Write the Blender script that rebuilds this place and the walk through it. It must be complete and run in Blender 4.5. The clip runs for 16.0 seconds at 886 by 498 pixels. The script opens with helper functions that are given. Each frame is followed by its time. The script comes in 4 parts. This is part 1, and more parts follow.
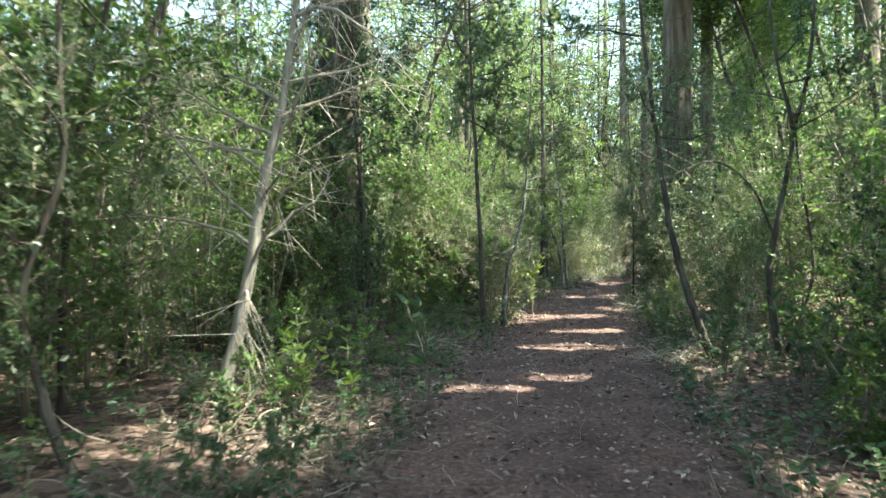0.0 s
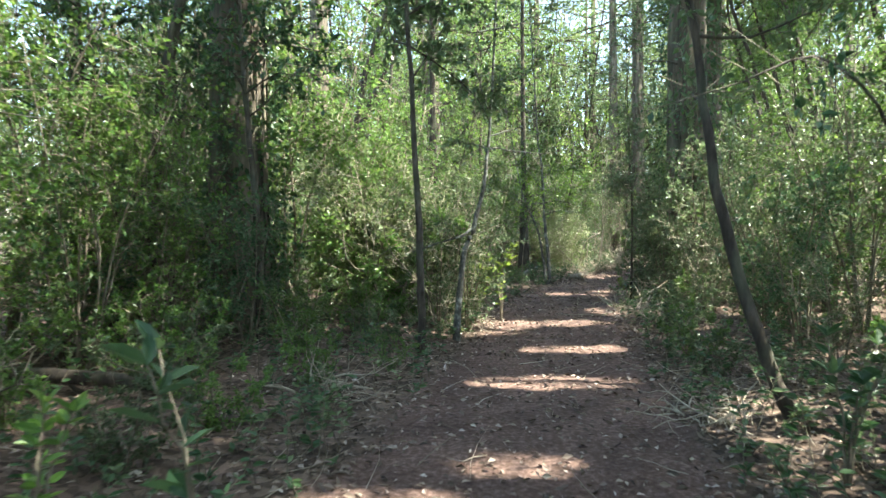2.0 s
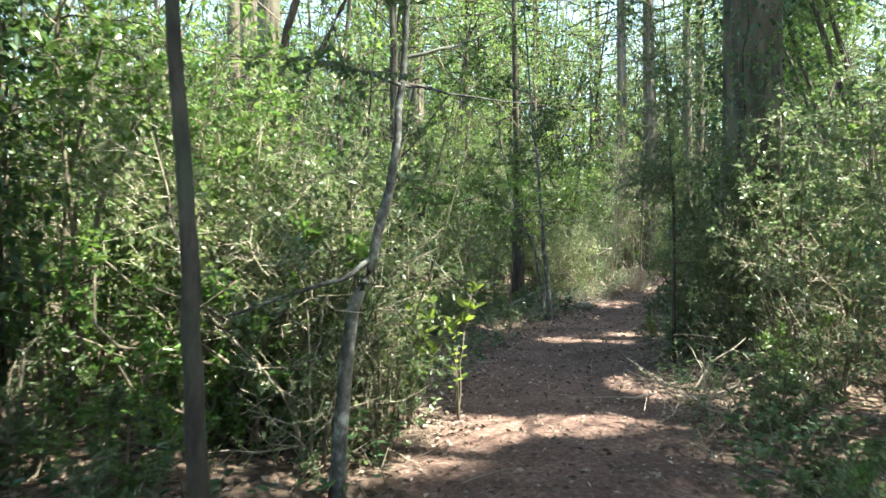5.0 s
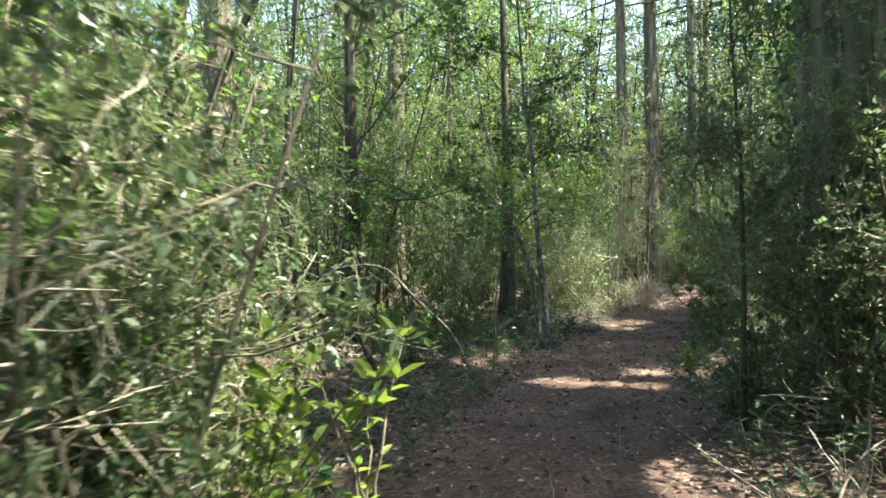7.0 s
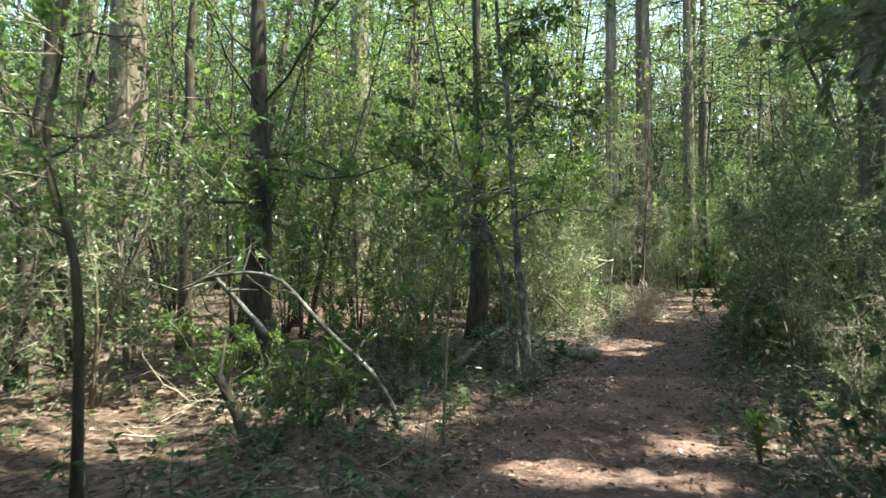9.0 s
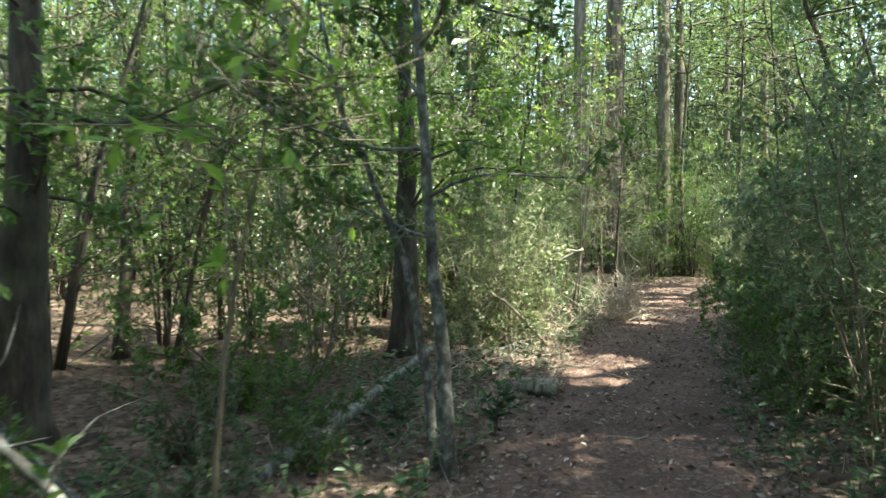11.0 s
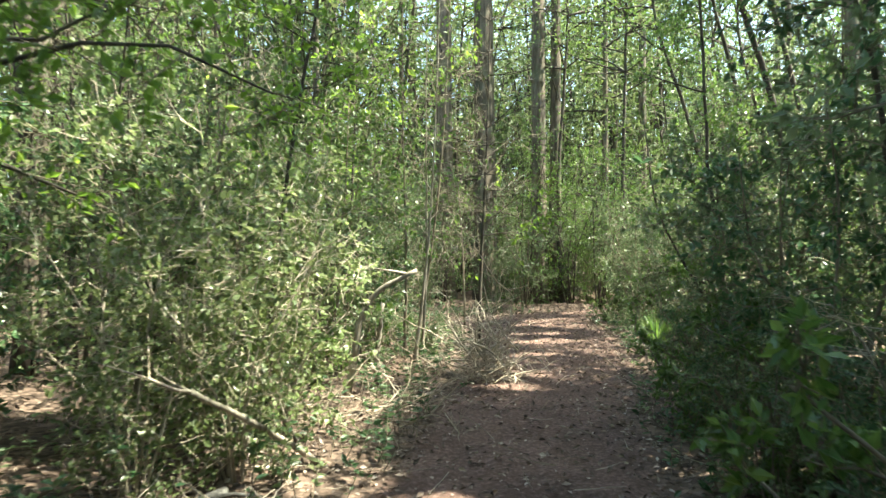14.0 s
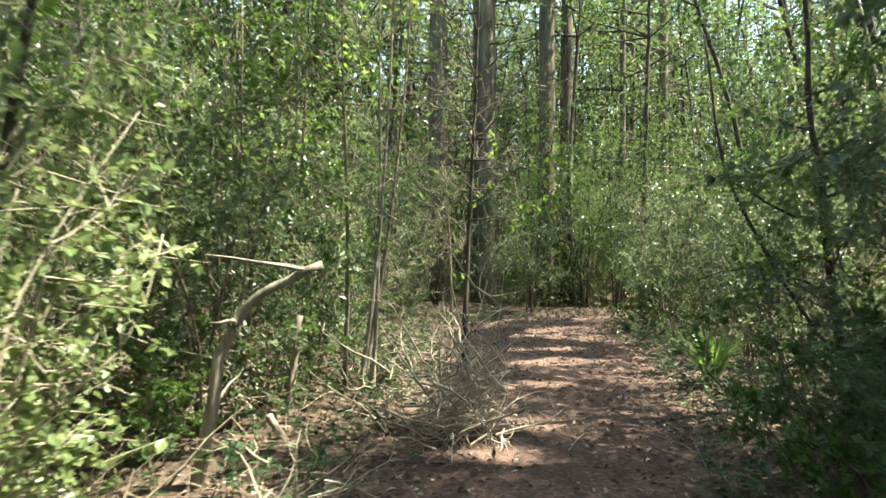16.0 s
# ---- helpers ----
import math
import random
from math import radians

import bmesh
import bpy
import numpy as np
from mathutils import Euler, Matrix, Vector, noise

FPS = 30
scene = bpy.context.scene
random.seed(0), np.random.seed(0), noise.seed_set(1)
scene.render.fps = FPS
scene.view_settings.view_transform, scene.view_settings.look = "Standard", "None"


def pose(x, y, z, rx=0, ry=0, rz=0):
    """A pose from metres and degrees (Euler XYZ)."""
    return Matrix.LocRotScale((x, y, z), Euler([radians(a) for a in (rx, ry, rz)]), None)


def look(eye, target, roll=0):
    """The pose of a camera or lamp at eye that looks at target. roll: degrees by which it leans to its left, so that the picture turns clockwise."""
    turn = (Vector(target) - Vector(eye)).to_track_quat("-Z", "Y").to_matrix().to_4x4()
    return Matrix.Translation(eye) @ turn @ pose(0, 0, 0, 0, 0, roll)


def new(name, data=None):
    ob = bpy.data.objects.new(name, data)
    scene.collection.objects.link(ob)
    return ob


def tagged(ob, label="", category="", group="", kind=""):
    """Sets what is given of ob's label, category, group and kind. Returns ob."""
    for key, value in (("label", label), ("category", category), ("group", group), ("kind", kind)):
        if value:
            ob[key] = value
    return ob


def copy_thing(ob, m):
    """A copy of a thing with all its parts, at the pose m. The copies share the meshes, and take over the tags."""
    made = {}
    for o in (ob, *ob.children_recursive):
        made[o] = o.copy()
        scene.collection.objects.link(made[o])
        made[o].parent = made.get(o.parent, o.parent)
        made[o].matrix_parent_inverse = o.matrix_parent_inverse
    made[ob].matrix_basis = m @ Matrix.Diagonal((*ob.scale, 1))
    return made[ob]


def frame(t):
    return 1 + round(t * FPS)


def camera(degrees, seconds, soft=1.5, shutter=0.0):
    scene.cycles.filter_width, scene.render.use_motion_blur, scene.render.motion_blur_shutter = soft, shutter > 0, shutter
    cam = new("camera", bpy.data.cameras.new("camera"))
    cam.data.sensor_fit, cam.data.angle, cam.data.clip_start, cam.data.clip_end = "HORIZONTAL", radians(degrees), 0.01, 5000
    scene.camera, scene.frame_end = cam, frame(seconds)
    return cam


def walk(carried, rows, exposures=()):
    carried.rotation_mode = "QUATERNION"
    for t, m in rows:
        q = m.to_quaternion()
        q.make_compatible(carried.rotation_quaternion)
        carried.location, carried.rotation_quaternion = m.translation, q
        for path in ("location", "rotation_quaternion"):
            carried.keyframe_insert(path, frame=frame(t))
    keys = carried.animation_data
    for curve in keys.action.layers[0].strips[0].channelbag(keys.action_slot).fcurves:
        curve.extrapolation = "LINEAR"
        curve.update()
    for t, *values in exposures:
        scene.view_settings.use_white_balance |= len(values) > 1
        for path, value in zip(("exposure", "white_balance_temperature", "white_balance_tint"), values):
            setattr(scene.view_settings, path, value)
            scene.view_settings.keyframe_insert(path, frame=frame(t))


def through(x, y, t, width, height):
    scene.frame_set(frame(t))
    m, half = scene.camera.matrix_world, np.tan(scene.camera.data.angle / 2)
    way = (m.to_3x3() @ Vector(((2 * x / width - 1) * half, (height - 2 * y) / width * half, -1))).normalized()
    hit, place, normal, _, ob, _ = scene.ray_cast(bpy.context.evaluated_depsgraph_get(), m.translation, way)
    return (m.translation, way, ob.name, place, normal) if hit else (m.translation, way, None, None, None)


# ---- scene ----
cam = camera(65.6, 16.0, soft=1.5, shutter=0.4)
PATH = [
    (0.0, pose(0.001, 0.000, 1.272, 89.69, 0.10, -0.00)),
    (0.5, pose(0.155, 0.782, 1.244, 89.74, -0.24, -0.14)),
    (1.0, pose(0.279, 1.571, 1.219, 89.67, -0.37, -0.67)),
    (1.5, pose(0.467, 2.346, 1.198, 89.37, -0.33, -1.12)),
    (2.0, pose(0.636, 3.090, 1.187, 88.83, 0.04, -1.13)),
    (2.5, pose(0.764, 3.797, 1.223, 88.38, 0.15, -0.82)),
    (3.0, pose(0.905, 4.488, 1.279, 88.07, 0.18, -0.33)),
    (3.5, pose(1.023, 5.195, 1.324, 88.28, 0.59, 0.67)),
    (4.0, pose(1.169, 5.880, 1.335, 88.68, 0.51, -0.48)),
    (6.5, pose(1.730, 9.206, 1.320, 90.66, 0.36, -1.03)),
    (7.0, pose(1.833, 9.900, 1.278, 90.63, 0.47, -1.38)),
    (7.5, pose(1.994, 10.605, 1.250, 90.66, 0.29, -1.71)),
    (8.0, pose(2.126, 11.304, 1.254, 90.67, 0.28, -2.10)),
    (8.5, pose(2.212, 12.009, 1.284, 90.75, 0.10, -2.61)),
    (11.0, pose(3.050, 15.268, 1.400, 89.14, -0.04, -5.57)),
    (11.5, pose(3.297, 15.987, 1.432, 89.27, -0.16, -7.38)),
    (12.0, pose(3.516, 16.734, 1.433, 90.08, 0.13, -8.84)),
    (12.5, pose(3.817, 17.474, 1.411, 91.03, 0.51, -11.09)),
    (13.0, pose(4.117, 18.175, 1.356, 91.35, 0.16, -13.29)),
    (13.5, pose(4.452, 18.841, 1.323, 91.20, -0.02, -14.94)),
    (14.0, pose(4.765, 19.496, 1.327, 91.00, -0.12, -15.67)),
    (14.5, pose(5.022, 20.134, 1.330, 91.04, -0.24, -15.63)),
    (15.0, pose(5.382, 20.783, 1.297, 91.47, -0.40, -15.58)),
    (15.5, pose(5.642, 21.424, 1.275, 91.48, -0.17, -15.05)),
    (16.0, pose(5.936, 22.059, 1.266, 90.88, -0.38, -14.89)),
]
EXPO, SKY, SUN = 2.6, 0.13, 5.0
walk(cam, PATH, exposures=[(0.0, EXPO + 0.22, 7050, 0.0), (4.0, EXPO + 0.26, 7050, -0.5), (7.0, EXPO - 0.04, 7300, -2.0), (9.5, EXPO - 0.06, 7350, -3.0), (11.5, EXPO + 0.15, 7400, -4.0), (13.5, EXPO + 0.14, 7550, -3.5), (16.0, EXPO - 0.22, 7800, -2.5)])

# ---- light: high sun from the right of the path, blue sky through the crowns ----
SUN_EL, SUN_AZ = radians(61), radians(104)          # azimuth from the walking direction (y), towards x
TO_SUN = Vector((math.sin(SUN_AZ) * math.cos(SUN_EL), math.cos(SUN_AZ) * math.cos(SUN_EL), math.sin(SUN_EL)))
world = bpy.data.worlds.new("sky")
scene.world = world
world.use_nodes = True
wn = world.node_tree
sky = wn.nodes.new("ShaderNodeTexSky")
sky.sky_type, sky.sun_disc = "NISHITA", False
sky.sun_elevation, sky.sun_rotation = SUN_EL, SUN_AZ
wn.links.new(sky.outputs[0], wn.nodes["Background"].inputs[0])
wn.nodes["Background"].inputs[1].default_value = SKY
sun = new("sun", bpy.data.lights.new("sun", "SUN"))
sun.data.energy, sun.data.angle, sun.data.color = SUN, radians(0.6), (1.0, 0.97, 0.93)
sun.matrix_world = look((20, 10, 40), Vector((20, 10, 40)) - TO_SUN)

# ---- materials ----


def material(name):
    m = bpy.data.materials.new(name)
    m.use_nodes = True
    m.node_tree.nodes.clear()
    return m, m.node_tree.nodes, m.node_tree.links


def node(nodes, kind, **values):
    n = nodes.new(kind)
    for k, v in values.items():
        n.inputs[k.replace("_", " ")].default_value = v
    return n


def ramp(nodes, links, source, stops):
    r = nodes.new("ShaderNodeValToRGB")
    e = r.color_ramp.elements
    while len(e) < len(stops):
        e.new(0.5)
    for i, (p, c) in enumerate(stops):
        e[i].position, e[i].color = p, (*c, 1)
    links.new(source, r.inputs[0])
    return r.outputs[0]


def leaf_material(name, dark, mid, light, glow=0.40, rough=0.36, through=1.75):
    """Thin leaves: colour varies leaf by leaf and in patches; light comes through them."""
    m, n, l = material(name)
    geo = n.new("ShaderNodeNewGeometry")
    tex = n.new("ShaderNodeTexCoord")
    patch = node(n, "ShaderNodeTexNoise", Scale=1.3, Detail=3.0)
    l.new(tex.outputs["Object"], patch.inputs["Vector"])
    mixv = n.new("ShaderNodeMath")
    mixv.operation = "MULTIPLY_ADD"
    l.new(geo.outputs["Random Per Island"], mixv.inputs[0])
    mixv.inputs[1].default_value = 0.6
    sub = n.new("ShaderNodeMath")
    sub.operation = "MULTIPLY"
    sub.inputs[1].default_value = 0.4
    l.new(patch.outputs[0], sub.inputs[0])
    l.new(sub.outputs[0], mixv.inputs[2])
    tone = ramp(n, l, mixv.outputs[0], [(0.1, dark), (0.5, mid), (0.92, light)])
    info = n.new("ShaderNodeObjectInfo")
    plant_value = node(n, "ShaderNodeMapRange", To_Min=0.72, To_Max=1.22)
    l.new(info.outputs["Random"], plant_value.inputs["Value"])
    plant_tone = node(n, "ShaderNodeHueSaturation")
    l.new(tone, plant_tone.inputs["Color"])
    l.new(plant_value.outputs[0], plant_tone.inputs["Value"])
    col = plant_tone.outputs[0]
    bs = node(n, "ShaderNodeBsdfPrincipled", Roughness=rough)
    bs.inputs["Specular IOR Level"].default_value = 0.5
    l.new(col, bs.inputs["Base Color"])
    tr = n.new("ShaderNodeBsdfTranslucent")
    hue = node(n, "ShaderNodeHueSaturation", Hue=0.478, Saturation=1.0, Value=through)
    l.new(col, hue.inputs["Color"])
    l.new(hue.outputs[0], tr.inputs["Color"])
    mix = n.new("ShaderNodeMixShader")
    mix.inputs[0].default_value = glow
    l.new(bs.outputs[0], mix.inputs[1])
    l.new(tr.outputs[0], mix.inputs[2])
    out = n.new("ShaderNodeOutputMaterial")
    l.new(mix.outputs[0], out.inputs[0])
    return m


def bark_material(name, dark, mid, light, stretch=6.0, scale=9.0, bump=0.5, moss=0.0):
    """Bark: long upright furrows, blotches, and a little moss or lichen."""
    m, n, l = material(name)
    tex = n.new("ShaderNodeTexCoord")
    mp = n.new("ShaderNodeMapping")
    mp.inputs["Scale"].default_value = (1, 1, 1 / stretch)
    l.new(tex.outputs["Object"], mp.inputs["Vector"])
    fur = node(n, "ShaderNodeTexNoise", Scale=scale, Detail=8.0, Roughness=0.65)
    l.new(mp.outputs[0], fur.inputs["Vector"])
    blot = node(n, "ShaderNodeTexNoise", Scale=2.2, Detail=5.0)
    l.new(tex.outputs["Object"], blot.inputs["Vector"])
    col = ramp(n, l, fur.outputs[0], [(0.32, dark), (0.5, mid), (0.68, light)])
    mix = n.new("ShaderNodeMix")
    mix.data_type = "RGBA"
    fac = ramp(n, l, blot.outputs[0], [(0.5, (0, 0, 0)), (0.66, (moss, moss, moss))])
    l.new(fac, mix.inputs[0])
    l.new(col, mix.inputs[6])
    mix.inputs[7].default_value = (0.12, 0.15, 0.09, 1)
    bs = node(n, "ShaderNodeBsdfPrincipled", Roughness=0.9)
    l.new(mix.outputs[2], bs.inputs["Base Color"])
    bp = node(n, "ShaderNodeBump", Strength=bump, Distance=0.03)
    l.new(fur.outputs[0], bp.inputs["Height"])
    l.new(bp.outputs[0], bs.inputs["Normal"])
    out = n.new("ShaderNodeOutputMaterial")
    l.new(bs.outputs[0], out.inputs[0])
    return m


def island_material(name, stops, rough=0.85):
    """Loose litter: one colour for each leaf or stick, taken from the stops."""
    m, n, l = material(name)
    geo = n.new("ShaderNodeNewGeometry")
    col = ramp(n, l, geo.outputs["Random Per Island"], stops)
    bs = node(n, "ShaderNodeBsdfPrincipled", Roughness=rough)
    l.new(col, bs.inputs["Base Color"])
    out = n.new("ShaderNodeOutputMaterial")
    l.new(bs.outputs[0], out.inputs[0])
    return m


def ground_material():
    """Trodden red-brown earth on the path, needles and rotting leaves beside it."""
    m, n, l = material("forest_ground")
    tex = n.new("ShaderNodeTexCoord")
    att = n.new("ShaderNodeAttribute")
    att.attribute_name = "trodden"
    fine = node(n, "ShaderNodeTexNoise", Scale=28.0, Detail=8.0, Roughness=0.7)
    big = node(n, "ShaderNodeTexNoise", Scale=1.7, Detail=9.0, Roughness=0.68)
    chips = node(n, "ShaderNodeTexVoronoi", Scale=22.0)
    chips.inputs["Randomness"].default_value = 1.0
    for t in (fine, big, chips):
        l.new(tex.outputs["Object"], t.inputs["Vector"])
    earth = ramp(n, l, fine.outputs[0], [(0.3, (0.06, 0.036, 0.03)), (0.5, (0.125, 0.081, 0.067)), (0.72, (0.29, 0.208, 0.182))])
    litter = ramp(n, l, chips.outputs["Color"], [(0.1, (0.04, 0.028, 0.021)), (0.45, (0.10, 0.073, 0.057)), (0.8, (0.19, 0.14, 0.11))])
    add = n.new("ShaderNodeMath")
    add.operation = "MULTIPLY_ADD"
    l.new(big.outputs[0], add.inputs[0])
    add.inputs[1].default_value = 1.1
    sub = n.new("ShaderNodeMath")
    sub.operation = "SUBTRACT"
    l.new(att.outputs["Fac"], sub.inputs[0])
    sub.inputs[1].default_value = 0.55
    l.new(sub.outputs[0], add.inputs[2])
    edge = ramp(n, l, add.outputs[0], [(0.35, (0, 0, 0)), (0.65, (1, 1, 1))])
    mix = n.new("ShaderNodeMix")
    mix.data_type = "RGBA"
    l.new(edge, mix.inputs[0])
    l.new(litter, mix.inputs[6])
    l.new(earth, mix.inputs[7])
    tone = n.new("ShaderNodeMix")
    tone.data_type, tone.blend_type = "RGBA", "MULTIPLY"
    tone.inputs[0].default_value = 0.75
    l.new(mix.outputs[2], tone.inputs[6])
    l.new(ramp(n, l, big.outputs[0], [(0.34, (0.42, 0.4, 0.42)), (0.62, (1.15, 1.1, 1.08))]), tone.inputs[7])
    bs = node(n, "ShaderNodeBsdfPrincipled", Roughness=0.95)
    bs.inputs["Specular IOR Level"].default_value = 0.2
    l.new(tone.outputs[2], bs.inputs["Base Color"])
    bp = node(n, "ShaderNodeBump", Strength=0.7, Distance=0.025)
    l.new(fine.outputs[0], bp.inputs["Height"])
    l.new(bp.outputs[0], bs.inputs["Normal"])
    out = n.new("ShaderNodeOutputMaterial")
    l.new(bs.outputs[0], out.inputs[0])
    return m


GROUND = ground_material()
LEAF_GREY = leaf_material("leaf_grey_green", (0.040, 0.076, 0.030), (0.080, 0.126, 0.054), (0.17, 0.215, 0.115))
LEAF_DARK = leaf_material("leaf_dark_green", (0.018, 0.052, 0.022), (0.038, 0.09, 0.036), (0.085, 0.148, 0.062), 0.38, 0.38)
LEAF_MID = leaf_material("leaf_mid_green", (0.034, 0.084, 0.018), (0.07, 0.148, 0.03), (0.14, 0.215, 0.058))
LEAF_LIME = leaf_material("leaf_yellow_green", (0.07, 0.13, 0.022), (0.13, 0.215, 0.036), (0.22, 0.29, 0.07), 0.45, through=2.1)
LEAF_FRESH = leaf_material("leaf_fresh_green", (0.05, 0.115, 0.018), (0.095, 0.19, 0.028), (0.17, 0.27, 0.05), 0.5, through=2.2)
LEAF_PALE = leaf_material("leaf_pale_vine", (0.07, 0.115, 0.04), (0.125, 0.178, 0.068), (0.23, 0.285, 0.13), 0.4, 0.34, 1.9)
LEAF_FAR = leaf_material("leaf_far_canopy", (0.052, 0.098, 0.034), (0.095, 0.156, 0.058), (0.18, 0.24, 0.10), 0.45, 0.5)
NEEDLES = leaf_material("pine_needles", (0.055, 0.09, 0.034), (0.1, 0.142, 0.056), (0.17, 0.21, 0.095), 0.35, 0.6)
BARK_DARK = bark_material("bark_dark_brown", (0.018, 0.014, 0.011), (0.05, 0.039, 0.03), (0.10, 0.082, 0.064), 4, 16, 0.5, 0.35)
BARK_PALE = bark_material("bark_pale_dead", (0.13, 0.112, 0.088), (0.25, 0.22, 0.175), (0.39, 0.355, 0.29), 7, 20, 0.4, 0.2)
BARK_GREY = bark_material("bark_grey_lichen", (0.025, 0.024, 0.022), (0.085, 0.082, 0.074), (0.30, 0.305, 0.28), 1.4, 17, 0.4, 0.4)
BARK_PINE = bark_material("bark_pine_furrowed", (0.03, 0.024, 0.018), (0.11, 0.088, 0.066), (0.23, 0.185, 0.14), 7, 7, 1.0, 0.45)
TWIG = bark_material("twig_grey_brown", (0.07, 0.058, 0.042), (0.15, 0.125, 0.09), (0.27, 0.23, 0.17), 2, 12, 0.2, 0.1)
TWIG_PALE = bark_material("twig_dead_pale", (0.2, 0.17, 0.13), (0.36, 0.31, 0.24), (0.52, 0.46, 0.37), 2, 12, 0.2)
LITTER = island_material("dead_leaves", [(0.0, (0.04, 0.027, 0.02)), (0.4, (0.10, 0.073, 0.056)), (0.75, (0.185, 0.138, 0.108)), (0.94, (0.33, 0.265, 0.21)), (1.0, (0.46, 0.40, 0.33))])
STRAW = island_material("dry_stalks", [(0.0, (0.12, 0.09, 0.065)), (0.5, (0.25, 0.205, 0.155)), (1.0, (0.44, 0.385, 0.315))])
CHIPS = island_material("bark_chips", [(0.0, (0.16, 0.12, 0.1)), (0.5, (0.27, 0.215, 0.185)), (1.0, (0.46, 0.39, 0.34))])
CUT_WOOD = bark_material("sawn_wood", (0.28, 0.2, 0.09), (0.42, 0.32, 0.16), (0.55, 0.45, 0.26), 1, 30, 0.2)

# ---- plan: centre line and half width of the path ----
LINE = ((-30, -5.4, 1.0), (-8, -1.4, 0.95), (0, 0.0, 0.95), (3.4, 0.54, 0.95), (5.8, 0.97, 0.98), (9.3, 1.71, 0.94), (11.8, 2.3, 0.9),
        (13.8, 2.64, 0.95), (15.1, 2.98, 0.95), (17.7, 3.76, 0.9), (19.0, 4.38, 0.86), (21.2, 5.38, 0.86), (24.5, 6.88, 0.92),
        (25.6, 7.48, 0.95), (28.0, 8.7, 1.16), (31.0, 9.72, 1.42), (33.5, 10.4, 1.65), (35.5, 12.4, 1.35), (36.6, 15.0, 1.0), (37.2, 22.0, 1.0))
LY, LX, LW = (np.array(c) for c in zip(*LINE))


def path_x(y):
    return np.interp(y, LY, LX)


def path_w(y):
    return np.interp(y, LY, LW)


def ground_z(x, y):
    """Height of the ground: level on the path, gently uneven beside it."""
    x, y = np.asarray(x, float), np.asarray(y, float)
    off = np.clip((np.abs(x - path_x(y)) - path_w(y)) / 1.2, 0, 1)
    swell = 0.07 * np.sin(1.1 * x + 0.7 * y) + 0.06 * np.sin(0.63 * y - 1.7 * x + 1.0) + 0.03 * np.sin(3.1 * x + 2.3 * y)
    small = 0.008 * np.sin(7.3 * x + 3.1 * y) + 0.007 * np.sin(9.1 * y - 4.3 * x)
    return off * (swell + 0.05) + small


# ---- mesh helpers ----


class Shape:
    """Vertices and faces gathered for one mesh."""

    def __init__(self):
        self.v, self.f, self.n = [], [], 0

    def add(self, verts, faces):
        self.v.append(np.asarray(verts, float))
        self.f.extend([tuple(i + self.n for i in q) for q in faces])
        self.n += len(verts)

    def tube(self, pts, radii, sides=6, rough=0.0, rng=None, cap=True):
        """A round limb along pts."""
        pts = np.asarray(pts, float)
        k = len(pts)
        tan = np.gradient(pts, axis=0)
        tan /= np.linalg.norm(tan, axis=1, keepdims=True) + 1e-9
        ref = np.where(np.abs(tan[:, 2:3]) > 0.9, np.array([[1.0, 0, 0]]), np.array([[0, 0, 1.0]]))
        a = np.cross(tan, ref)
        a /= np.linalg.norm(a, axis=1, keepdims=True) + 1e-9
        b = np.cross(tan, a)
        ang = np.linspace(0, 2 * np.pi, sides, endpoint=False)
        r = np.asarray(radii, float)[:, None] * np.ones((1, sides))
        if rough and rng is not None:
            r = r * (1 + rough * (rng.random((1, sides)) - 0.5) + 0.5 * rough * (rng.random((k, sides)) - 0.5))
        ring = pts[:, None, :] + (np.cos(ang) * r)[..., None] * a[:, None, :] + (np.sin(ang) * r)[..., None] * b[:, None, :]
        faces = [(i * sides + j, i * sides + (j + 1) % sides, (i + 1) * sides + (j + 1) % sides, (i + 1) * sides + j)
                 for i in range(k - 1) for j in range(sides)]
        if cap:
            faces += [tuple(range(sides - 1, -1, -1)), tuple((k - 1) * sides + j for j in range(sides))]
        self.add(ring.reshape(-1, 3), faces)

    def leaves(self, pos, way, length, width=0.5, rng=None, rich=False, droop=0.1):
        """One folded blade for each place, pointing along way."""
        n = len(pos)
        if not n:
            return
        way = way / (np.linalg.norm(way, axis=1, keepdims=True) + 1e-9)
        nor = rng.normal(0, 0.55, (n, 3)) + np.array([0, 0, 1.0])
        side = np.cross(way, nor)
        side /= np.linalg.norm(side, axis=1, keepdims=True) + 1e-9
        nor = np.cross(side, way)
        le = np.asarray(length, float).reshape(-1, 1) * np.ones((n, 1))
        wd = le * width * 0.5
        if rich:
            p = [pos, pos + way * le * 0.3 + side * wd * 0.9 + nor * le * 0.05, pos + way * le * 0.68 + side * wd * 0.75 + nor * le * 0.03,
                 pos + way * le - nor * le * droop, pos + way * le * 0.68 - side * wd * 0.75 + nor * le * 0.03, pos + way * le * 0.3 - side * wd * 0.9 + nor * le * 0.05]
            c = 6
            quads = ((0, 1, 2, 3), (0, 3, 4, 5))
        else:
            p = [pos, pos + way * le * 0.45 + side * wd + nor * le * 0.06, pos + way * le - nor * le * droop, pos + way * le * 0.45 - side * wd + nor * le * 0.06]
            c = 4
            quads = ((0, 1, 2, 3),)
        verts = np.stack(p, 1).reshape(-1, 3)
        base = self.n
        self.v.append(verts)
        self.n += len(verts)
        idx = np.arange(n) * c + base
        for q in quads:
            self.f.extend(zip(*[(idx + j).tolist() for j in q]))

    def mesh(self, name, mat, smooth=True):
        me = bpy.data.meshes.new(name)
        me.from_pydata(np.concatenate(self.v).tolist() if self.v else [], [], self.f)
        me.materials.append(mat)
        me.polygons.foreach_set("use_smooth", [smooth] * len(me.polygons))
        me.update()
        return me


